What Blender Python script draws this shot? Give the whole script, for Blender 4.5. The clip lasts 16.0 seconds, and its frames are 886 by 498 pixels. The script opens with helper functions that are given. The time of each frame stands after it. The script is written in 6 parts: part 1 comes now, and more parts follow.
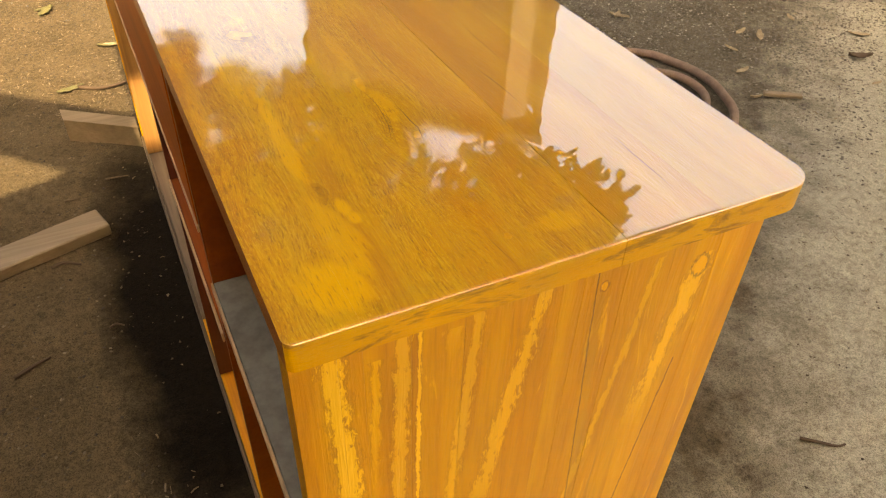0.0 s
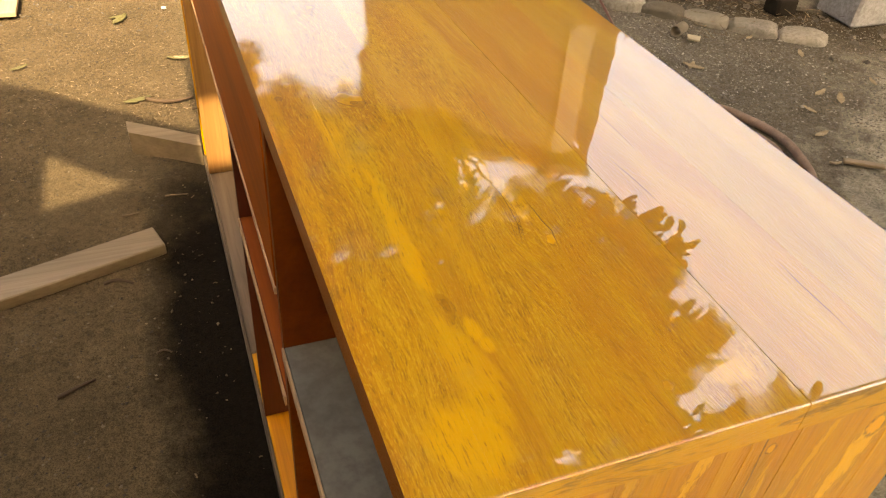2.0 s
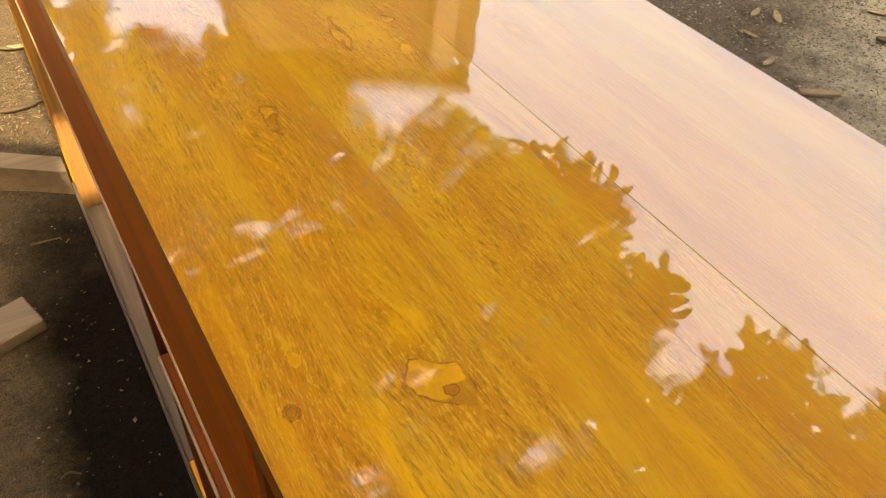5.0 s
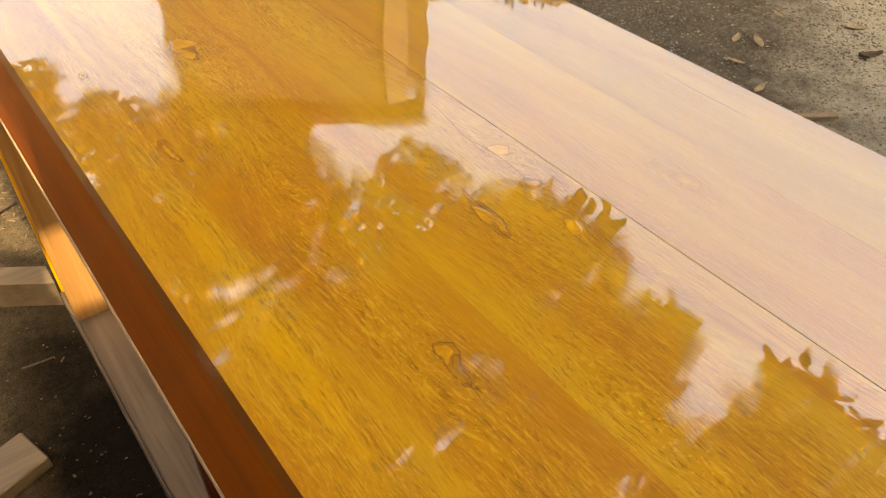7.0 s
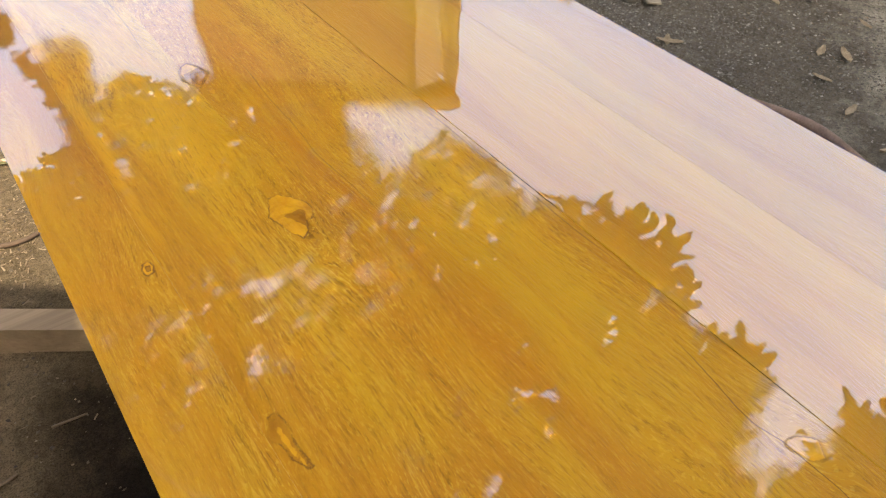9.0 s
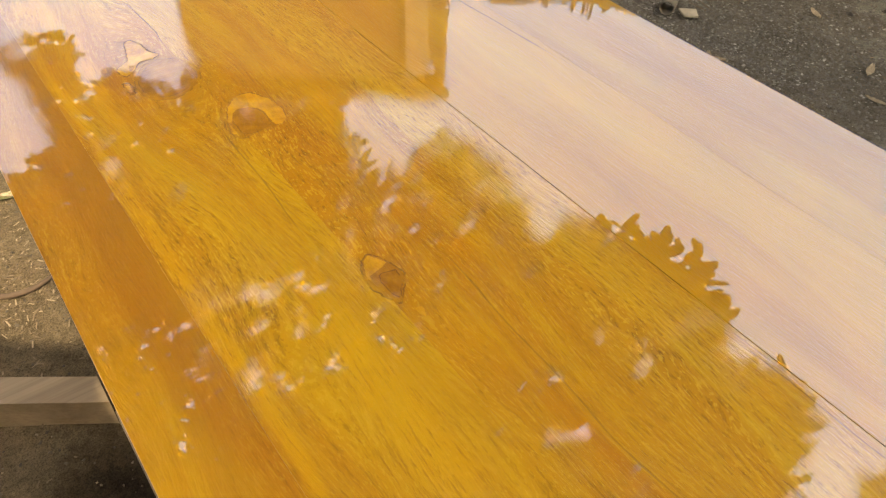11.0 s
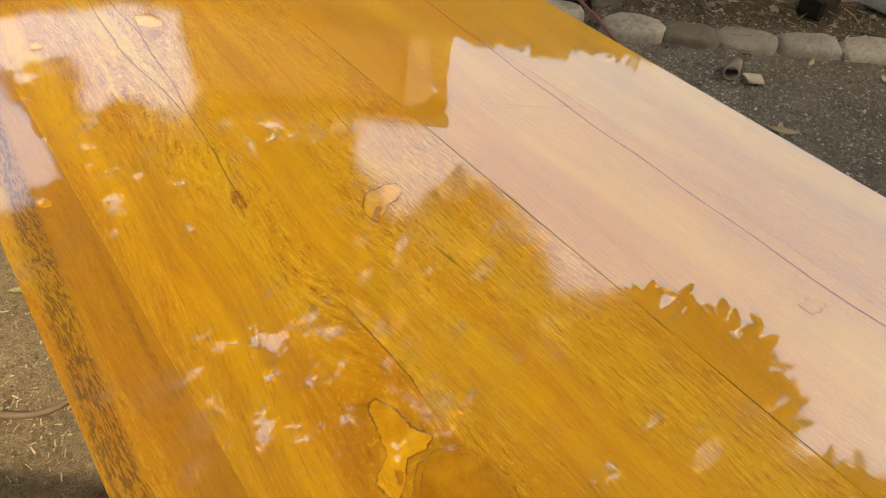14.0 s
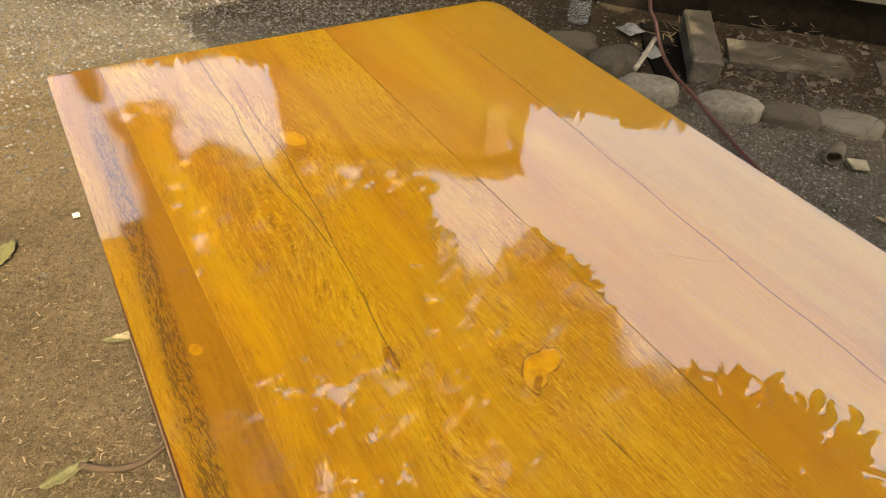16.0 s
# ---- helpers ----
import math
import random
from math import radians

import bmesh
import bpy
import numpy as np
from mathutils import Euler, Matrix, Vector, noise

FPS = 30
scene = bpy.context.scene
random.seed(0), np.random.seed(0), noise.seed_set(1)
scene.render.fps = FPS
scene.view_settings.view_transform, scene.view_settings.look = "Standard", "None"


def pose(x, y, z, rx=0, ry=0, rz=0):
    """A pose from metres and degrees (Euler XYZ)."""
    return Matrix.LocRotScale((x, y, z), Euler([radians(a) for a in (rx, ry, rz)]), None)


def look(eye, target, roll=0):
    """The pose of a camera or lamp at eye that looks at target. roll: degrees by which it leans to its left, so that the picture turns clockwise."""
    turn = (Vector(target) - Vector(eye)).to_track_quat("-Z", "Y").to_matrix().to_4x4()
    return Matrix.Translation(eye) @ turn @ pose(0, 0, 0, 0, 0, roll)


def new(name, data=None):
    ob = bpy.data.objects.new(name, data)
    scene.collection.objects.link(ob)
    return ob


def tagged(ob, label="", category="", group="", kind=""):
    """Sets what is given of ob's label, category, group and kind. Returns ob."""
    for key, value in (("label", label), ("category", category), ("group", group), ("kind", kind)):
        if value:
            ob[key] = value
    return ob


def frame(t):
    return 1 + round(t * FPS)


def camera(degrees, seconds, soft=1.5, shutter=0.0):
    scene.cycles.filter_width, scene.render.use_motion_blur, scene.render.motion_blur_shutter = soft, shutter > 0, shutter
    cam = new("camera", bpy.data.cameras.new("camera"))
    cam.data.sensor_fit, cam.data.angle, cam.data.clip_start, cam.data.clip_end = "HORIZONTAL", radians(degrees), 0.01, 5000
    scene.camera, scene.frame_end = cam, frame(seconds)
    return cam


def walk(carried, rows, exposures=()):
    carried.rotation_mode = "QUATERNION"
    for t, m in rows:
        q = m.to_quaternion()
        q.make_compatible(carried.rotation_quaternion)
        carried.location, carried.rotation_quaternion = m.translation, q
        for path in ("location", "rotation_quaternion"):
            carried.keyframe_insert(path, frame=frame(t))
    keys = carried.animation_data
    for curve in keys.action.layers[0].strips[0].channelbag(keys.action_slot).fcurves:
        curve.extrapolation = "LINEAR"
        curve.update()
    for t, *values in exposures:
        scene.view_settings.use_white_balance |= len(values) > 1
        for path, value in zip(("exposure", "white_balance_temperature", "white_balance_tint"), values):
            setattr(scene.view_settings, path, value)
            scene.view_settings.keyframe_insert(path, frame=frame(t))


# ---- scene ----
cam = camera(61.5, 16.0, 1.2)
PATH = [
    (0, (0.016, 0.032, 1.192), (0.709, 1.392, -0.1), 2.1),
    (0.5, (0.009, 0.059, 1.196), (0.673, 1.46, -0.067), 2.6),
    (1, (-0.001, 0.077, 1.199), (0.609, 1.523, -0.041), 2.7),
    (1.5, (-0.006, 0.092, 1.204), (0.57, 1.565, -0.019), 2.5),
    (2, (-0.006, 0.138, 1.194), (0.615, 1.57, -0.056), 4.9),
    (2.5, (-0.001, 0.194, 1.179), (0.614, 1.602, -0.101), 5.6),
    (3, (0.009, 0.252, 1.169), (0.635, 1.638, -0.13), 6.1),
    (3.5, (0.017, 0.36, 1.151), (0.729, 1.681, -0.171), 6.8),
    (4, (0.02, 0.452, 1.148), (0.744, 1.694, -0.241), 5.1),
    (4.5, (0.032, 0.506, 1.138), (0.814, 1.687, -0.274), 3.8),
    (4.7, (0.032, 0.518, 1.139), (0.829, 1.699, -0.264), 4.4),
    (6.8, (0.014, 0.708, 1.147), (0.962, 1.835, -0.206), 2.5),
    (7, (0.013, 0.721, 1.147), (0.938, 1.889, -0.188), 1.6),
    (7.5, (0.023, 0.762, 1.143), (0.897, 1.951, -0.207), 1.4),
    (8, (0.032, 0.819, 1.141), (0.903, 2.008, -0.211), 1.8),
    (8.5, (0.055, 0.89, 1.142), (0.904, 2.083, -0.219), 1.0),
    (9, (0.065, 0.945, 1.139), (0.919, 2.119, -0.237), 1.5),
    (9.2, (0.067, 0.962, 1.14), (0.905, 2.152, -0.231), 1.0),
    (11.3, (0.059, 1.203, 1.128), (0.952, 2.323, -0.268), 3.1),
    (11.5, (0.055, 1.218, 1.128), (0.959, 2.335, -0.263), 3.3),
    (12, (0.054, 1.262, 1.125), (0.97, 2.377, -0.26), 3.9),
    (12.5, (0.062, 1.32, 1.122), (0.954, 2.453, -0.263), 3.2),
    (13, (0.075, 1.394, 1.123), (0.978, 2.51, -0.271), 3.3),
    (13.5, (0.079, 1.444, 1.123), (0.998, 2.543, -0.272), 3.6),
    (14, (0.069, 1.469, 1.131), (0.983, 2.616, -0.229), 4.2),
    (14.5, (0.057, 1.491, 1.143), (0.956, 2.701, -0.172), 4.7),
    (15, (0.053, 1.514, 1.148), (0.885, 2.793, -0.146), 4.1),
    (15.5, (0.054, 1.531, 1.152), (0.861, 2.843, -0.125), 3.8),
    (16, (0.059, 1.538, 1.154), (0.867, 2.857, -0.114), 3.3),
]
walk(cam, [(t, look(eye, target, roll)) for t, eye, target, roll in PATH],
     [(0.0, 2.95, 12300, 15), (1.5, 2.95, 12200, 15), (3.2, 3.08, 9600, 17), (4.6, 2.97, 11300, 15), (7.0, 2.73, 11400, 14), (8.6, 2.72, 7800, 12), (9.2, 2.73, 7500, 12),
      (11.4, 2.52, 8900, 9), (12.5, 2.45, 8900, 8), (16.0, 2.36, 9100, 8)])

# ---- world, sun and exposure ----
SUN_EL, SUN_AZ = 50.0, 12.0
world = bpy.data.worlds.new("world")
scene.world = world
world.use_nodes = True
wn, wl = world.node_tree.nodes, world.node_tree.links
sky = wn.new("ShaderNodeTexSky")
sky.sky_type, sky.sun_disc = "NISHITA", False
sky.sun_elevation, sky.sun_rotation = radians(SUN_EL), radians(180 + SUN_AZ)
sky.air_density, sky.dust_density, sky.ozone_density = 1.0, 6.0, 1.0
wl.new(sky.outputs[0], wn["Background"].inputs[0])
wn["Background"].inputs[1].default_value = 0.15
sun = new("sun", bpy.data.lights.new("sun", "SUN"))
sun.data.energy, sun.data.angle, sun.data.color = 1.7, radians(0.4), (1.0, 0.9, 0.74)
sun.matrix_world = look((-6 * math.sin(radians(SUN_AZ)), -6 * math.cos(radians(SUN_AZ)), 6 * math.tan(radians(SUN_EL))), (0, 0, 0))

# ---- materials ----


def material(name):
    m = bpy.data.materials.new(name)
    m.use_nodes = True
    return m, m.node_tree.nodes, m.node_tree.links, m.node_tree.nodes["Principled BSDF"]


def ramp(nodes, stops):
    r = nodes.new("ShaderNodeValToRGB")
    els = r.color_ramp.elements
    while len(els) < len(stops):
        els.new(0.5)
    for e, (p, c) in zip(els, stops):
        e.position, e.color = p, (*c, 1)
    return r


def tex_noise(nodes, links, vec, scale, detail=4.0, rough=0.55, distortion=0.0):
    n = nodes.new("ShaderNodeTexNoise")
    n.inputs["Scale"].default_value, n.inputs["Detail"].default_value = scale, detail
    n.inputs["Roughness"].default_value, n.inputs["Distortion"].default_value = rough, distortion
    if vec is not None:
        links.new(vec, n.inputs["Vector"])
    return n.outputs["Fac"]


def mapping(nodes, links, vec, scale, loc=(0, 0, 0)):
    n = nodes.new("ShaderNodeMapping")
    n.inputs["Scale"].default_value, n.inputs["Location"].default_value = scale, loc
    links.new(vec, n.inputs["Vector"])
    return n.outputs[0]


def mixc(nodes, links, fac, a, b, blend="MIX"):
    n = nodes.new("ShaderNodeMix")
    n.data_type, n.blend_type = "RGBA", blend
    for sock, v in ((n.inputs[0], fac), (n.inputs[6], a), (n.inputs[7], b)):
        if isinstance(v, (int, float)):
            sock.default_value = v
        elif isinstance(v, tuple):
            sock.default_value = (*v, 1)
        else:
            links.new(v, sock)
    return n.outputs[2]


def math_node(nodes, links, op, a, b=0.0):
    n = nodes.new("ShaderNodeMath")
    n.operation = op
    for sock, v in ((n.inputs[0], a), (n.inputs[1], b)):
        if isinstance(v, (int, float)):
            sock.default_value = v
        else:
            links.new(v, sock)
    return n.outputs[0]


def bump(nodes, links, height, strength, distance, normal=None):
    b = nodes.new("ShaderNodeBump")
    b.inputs["Strength"].default_value, b.inputs["Distance"].default_value = strength, distance
    links.new(height, b.inputs["Height"])
    if normal is not None:
        links.new(normal, b.inputs["Normal"])
    return b.outputs[0]


def coords(nodes, kind="Object"):
    return nodes.new("ShaderNodeTexCoord").outputs[kind]


def object_random(nodes):
    return nodes.new("ShaderNodeObjectInfo").outputs["Random"]


def varnished_top():
    m, n, l, p = material("varnished_teak")

    def attribute(name):
        a = n.new("ShaderNodeAttribute")
        a.attribute_name = name
        return a.outputs["Vector"]

    def split(vec):
        q = n.new("ShaderNodeSeparateXYZ")
        l.new(vec, q.inputs[0])
        return q.outputs

    def mul(a, b):
        return math_node(n, l, "MULTIPLY", a, b)

    def plus(a, b):
        return math_node(n, l, "ADD", a, b)

    def less(a, b):
        return math_node(n, l, "SUBTRACT", a, b)

    def top(a, b):
        return math_node(n, l, "MAXIMUM", a, b)

    def step(lo, hi, v):
        q = n.new("ShaderNodeMapRange")
        q.interpolation_type = "SMOOTHSTEP"
        q.inputs["From Min"].default_value, q.inputs["From Max"].default_value = lo, hi
        l.new(v, q.inputs["Value"])
        return q.outputs[0]

    def below(lo, hi, v):
        return less(1.0, step(lo, hi, v))

    def peak(v, at, width):
        return mul(step(at - width, at, v), below(at, at + width, v))

    flat = attribute("grain")
    fx, fy, fz = split(flat)
    putty_at, heart_at, rim_at = split(attribute("knot"))
    dk, halo, crack_amount = split(attribute("filling"))
    crack_at, darkening, patch = split(attribute("marks"))
    # the fibres waver, most of all where the wood is curly round the knots
    zone = tex_noise(n, l, mapping(n, l, flat, (17, 4.0, 1), (5, 3, 2)), 1.0, 3, 0.5)
    far_plank = step(5.0, 5.4, fz)
    coarse = mul(plus(mul(step(0.36, 0.6, zone), 0.8), mul(halo, 0.5)), less(1.0, mul(far_plank, 0.7)))
    plainness = less(1.0, mul(far_plank, 0.72))
    waver = less(tex_noise(n, l, mapping(n, l, flat, (52, 30, 1), (3, 8, 1)), 1.0, 3, 0.6), 0.5)
    slow = less(tex_noise(n, l, mapping(n, l, flat, (9, 3.2, 1), (1, 5, 4)), 1.0, 2, 0.5), 0.5)
    gv = n.new("ShaderNodeCombineXYZ")
    l.new(plus(plus(fx, mul(slow, 0.014)), mul(waver, plus(0.0010, mul(coarse, 0.0022)))), gv.inputs[0])
    l.new(fy, gv.inputs[1])
    l.new(fz, gv.inputs[2])
    g = gv.outputs[0]
    lines = tex_noise(n, l, mapping(n, l, g, (720, 74, 1)), 1.0, 4, 0.62)
    dashes = tex_noise(n, l, mapping(n, l, g, (1400, 190, 1), (3, 1, 0)), 1.0, 2, 0.6)
    pores = tex_noise(n, l, mapping(n, l, g, (1300, 300, 3), (3, 1, 0)), 1.0, 2, 0.6)
    bands = tex_noise(n, l, mapping(n, l, g, (150, 3.0, 1), (7, 2, 0)), 1.0, 4, 0.62, 0.5)
    broad = tex_noise(n, l, mapping(n, l, g, (26, 2.6, 1), (1, 9, 0)), 1.0, 3, 0.55)
    base = ramp(n, [(0.34, (0.47, 0.192, 0.006)), (0.45, (0.555, 0.258, 0.008)), (0.54, (0.60, 0.305, 0.010)), (0.66, (0.65, 0.36, 0.014))])
    l.new(plus(mul(plus(mul(less(bands, 0.5), plainness), 0.5), 0.45), mul(broad, 0.55)), base.inputs[0])
    amber = tex_noise(n, l, mapping(n, l, g, (13, 3.2, 1), (11, 4, 6)), 1.0, 3, 0.55, 0.4)
    c = mixc(n, l, mul(mul(step(0.5, 0.66, amber), 0.65), less(1.0, mul(far_plank, 0.35))), base.outputs[0], (0.51, 0.188, 0.006))
    c = mixc(n, l, mul(mul(below(0.34, 0.47, amber), 0.5), less(1.0, mul(far_plank, 0.6))), c, (0.62, 0.345, 0.012))
    c = mixc(n, l, mul(halo, plus(0.12, mul(dk, 0.4))), c, (0.42, 0.155, 0.005))
    # pale and dark streaks of the grain
    c = mixc(n, l, mul(mul(step(0.55, 0.64, lines), plus(0.14, mul(coarse, 0.42))), plainness), c, (0.76, 0.46, 0.035))
    c = mixc(n, l, mul(mul(below(0.37, 0.46, lines), plus(0.12, mul(coarse, 0.32))), plainness), c, (0.25, 0.095, 0.004))
    c = mixc(n, l, mul(mul(mul(below(0.38, 0.46, dashes), below(0.4, 0.6, lines)), plus(0.09, mul(coarse, 0.36))), plainness), c, (0.17, 0.062, 0.004))
    c = mixc(n, l, mul(step(0.56, 0.66, pores), plus(0.08, mul(coarse, 0.4))), c, (0.80, 0.50, 0.045))
    # the first board turns browner towards its far end
    c = mixc(n, l, mul(mul(below(0.9, 1.4, fz), step(1.1, 1.5, fy)), plus(0.3, mul(step(0.068, 0.08, fx), 0.45))), c, (0.38, 0.145, 0.005))
    # heartwood stain broken up along the grain
    c = mixc(n, l, mul(darkening, plus(0.22, mul(top(below(0.42, 0.5, dashes), step(0.52, 0.6, lines)), 0.55))), c, (0.115, 0.05, 0.006))
    # smears of putty and sapwood
    c = mixc(n, l, mul(patch, step(0.3, 0.44, lines)), c, (0.82, 0.43, 0.008))
    # knots: a brown ringed heart, yellow putty rubbed round it, a broken dark rim
    pos = coords(n)
    ragged = less(tex_noise(n, l, pos, 260, 4, 0.6), 0.5)
    ragged2 = less(tex_noise(n, l, mapping(n, l, pos, (1, 1, 1), (4, 7, 3)), 420, 3, 0.6), 0.5)
    blot = tex_noise(n, l, pos, 120, 4, 0.6)
    rim_d, putty_d, heart_d = (plus(v, mul(ragged, k)) for v, k in ((rim_at, 2.6), (putty_at, 2.4), (heart_at, 2.2)))
    within = below(-0.35, 0.25, rim_d)
    cloud = tex_noise(n, l, mapping(n, l, pos, (1, 0.7, 1), (9, 3, 1)), 60, 5, 0.65, 0.8)
    heart_col = ramp(n, [(0.36, (0.26, 0.092, 0.004)), (0.52, (0.41, 0.165, 0.006)), (0.68, (0.54, 0.25, 0.010))])
    l.new(plus(mul(cloud, 0.7), mul(blot, 0.35)), heart_col.inputs[0])
    c = mixc(n, l, mul(within, plus(0.3, mul(dk, 0.5))), c, heart_col.outputs[0])
    heart = below(-0.4, 0.3, heart_d)
    c = mixc(n, l, mul(heart, plus(0.35, mul(dk, 0.5))), c, heart_col.outputs[0])
    fill = mul(mul(below(-0.3, 0.2, putty_d), less(1.0, heart)), less(1.0, mul(far_plank, 0.75)))
    putty_col = ramp(n, [(0.35, (0.72, 0.325, 0.007)), (0.65, (0.86, 0.455, 0.014))])
    l.new(blot, putty_col.inputs[0])
    c = mixc(n, l, mul(fill, plus(0.35, mul(step(0.3, 0.6, cloud), 0.5))), c, putty_col.outputs[0])
    broken = step(0.42, 0.54, tex_noise(n, l, mapping(n, l, pos, (1, 1, 1), (2, 5, 8)), 95, 3, 0.6))
    line = top(mul(peak(plus(rim_d, mul(ragged2, 1.4)), 0.2, 0.75), plus(0.25, mul(broken, 0.75))), mul(mul(peak(heart_d, 0.0, 0.45), within), broken))
    c = mixc(n, l, mul(line, plus(0.12, mul(dk, 0.85))), c, (0.095, 0.032, 0.003))
    # open cracks
    crack = mul(below(0.3, 1.0, math_node(n, l, "ABSOLUTE", plus(crack_at, mul(less(lines, 0.5), 2.0)))), crack_amount)
    c = mixc(n, l, crack, c, (0.08, 0.03, 0.004))
    # olive dirt and thin varnish smeared along the sawn end
    smear = tex_noise(n, l, mapping(n, l, flat, (60, 14, 1), (2, 7, 1)), 1.0, 5, 0.65, 0.8)
    c = mixc(n, l, mul(mul(peak(fz, 9.0, 0.4), step(0.5, 0.6, smear)), 0.75), c, (0.26, 0.13, 0.010))
    # the edge over the front panel took the panel's brown stain
    c = mixc(n, l, step(9.5, 9.8, fz), c, (0.30, 0.082, 0.006))
    hue = n.new("ShaderNodeHueSaturation")
    l.new(plus(0.91, mul(object_random(n), 0.11)), hue.inputs["Value"])
    l.new(c, hue.inputs["Color"])
    l.new(hue.outputs[0], p.inputs["Base Color"])
    p.inputs["Roughness"].default_value = 0.42
    p.inputs["IOR"].default_value = 1.35
    # the sawn edges took less varnish
    l.new(less(1.0, top(mul(step(8.0, 8.5, fz), 0.75), mul(top(crack, line), 0.7))), p.inputs["Coat Weight"])
    p.inputs["Coat IOR"].default_value = 2.5
    l.new(plus(0.008, mul(mul(coarse, plainness), 0.010)), p.inputs["Coat Roughness"])
    l.new(bump(n, l, pores, 0.3, 0.0006, bump(n, l, lines, 0.6, 0.0012)), p.inputs["Normal"])
    # the wet film: slow waves, the grain telegraphing through it, and ridges at knots and cracks
    rip = tex_noise(n, l, mapping(n, l, pos, (26, 9, 1)), 1.0, 2, 0.4)
    cn = bump(n, l, rip, 0.22, 0.0009)
    cn = bump(n, l, mul(lines, plus(0.03, mul(coarse, 0.8))), 0.5, 0.00005, cn)
    cn = bump(n, l, mul(tex_noise(n, l, pos, 290, 2, 0.5), plus(0.08, mul(coarse, 0.9))), 0.5, 0.00004, cn)
    cn = bump(n, l, plus(fill, mul(below(-2.0, 1.5, rim_at), 0.7)), 0.15, 0.0003, cn)
    l.new(cn, p.inputs["Coat Normal"])
    return m


def stained_board(name, dark, mid, light, scale=1.0, coat=0.6, axis="Z", contrast=0.5):
    """Varnished sawn wood whose grain runs along one axis of the object."""
    m, n, l, p = material(name)
    rnd = object_random(n)
    off = n.new("ShaderNodeCombineXYZ")
    l.new(math_node(n, l, "MULTIPLY", rnd, 37.0), off.inputs[0])
    l.new(math_node(n, l, "MULTIPLY", rnd, 91.0), off.inputs[1])
    add = n.new("ShaderNodeVectorMath")
    l.new(coords(n), add.inputs[0])
    l.new(off.outputs[0], add.inputs[1])
    v = add.outputs[0]
    long_, across = 2.2 * scale, 70 * scale
    sc = {"Z": (across, across, long_), "Y": (across, long_, across), "X": (long_, across, across)}[axis]
    broad = tex_noise(n, l, mapping(n, l, v, tuple(s * 0.36 for s in sc)), 1.0, 4, 0.6, 0.8)
    fine = tex_noise(n, l, mapping(n, l, v, tuple(s * 4 for s in sc)), 1.0, 4, 0.65)
    blot = tex_noise(n, l, v, 7.0 * scale, 3)
    base = ramp(n, [(0.32, dark), (0.5, mid), (0.66, light)])
    l.new(math_node(n, l, "ADD", math_node(n, l, "MULTIPLY", broad, 0.8), math_node(n, l, "MULTIPLY", blot, 0.2)), base.inputs[0])
    st = ramp(n, [(0.36, (0.5, 0.42, 0.34)), (0.54, (1, 1, 1))])
    l.new(fine, st.inputs[0])
    c = mixc(n, l, contrast, base.outputs[0], mixc(n, l, 1.0, base.outputs[0], st.outputs[0], "MULTIPLY"))
    hue = n.new("ShaderNodeHueSaturation")
    l.new(math_node(n, l, "ADD", 0.82, math_node(n, l, "MULTIPLY", rnd, 0.36)), hue.inputs["Value"])
    l.new(c, hue.inputs["Color"])
    l.new(hue.outputs[0], p.inputs["Base Color"])
    p.inputs["Roughness"].default_value = 0.5
    p.inputs["Coat Weight"].default_value = coat
    p.inputs["Coat Roughness"].default_value = 0.16
    l.new(bump(n, l, fine, 0.4, 0.0012, bump(n, l, broad, 0.35, 0.003)), p.inputs["Normal"])
    return m


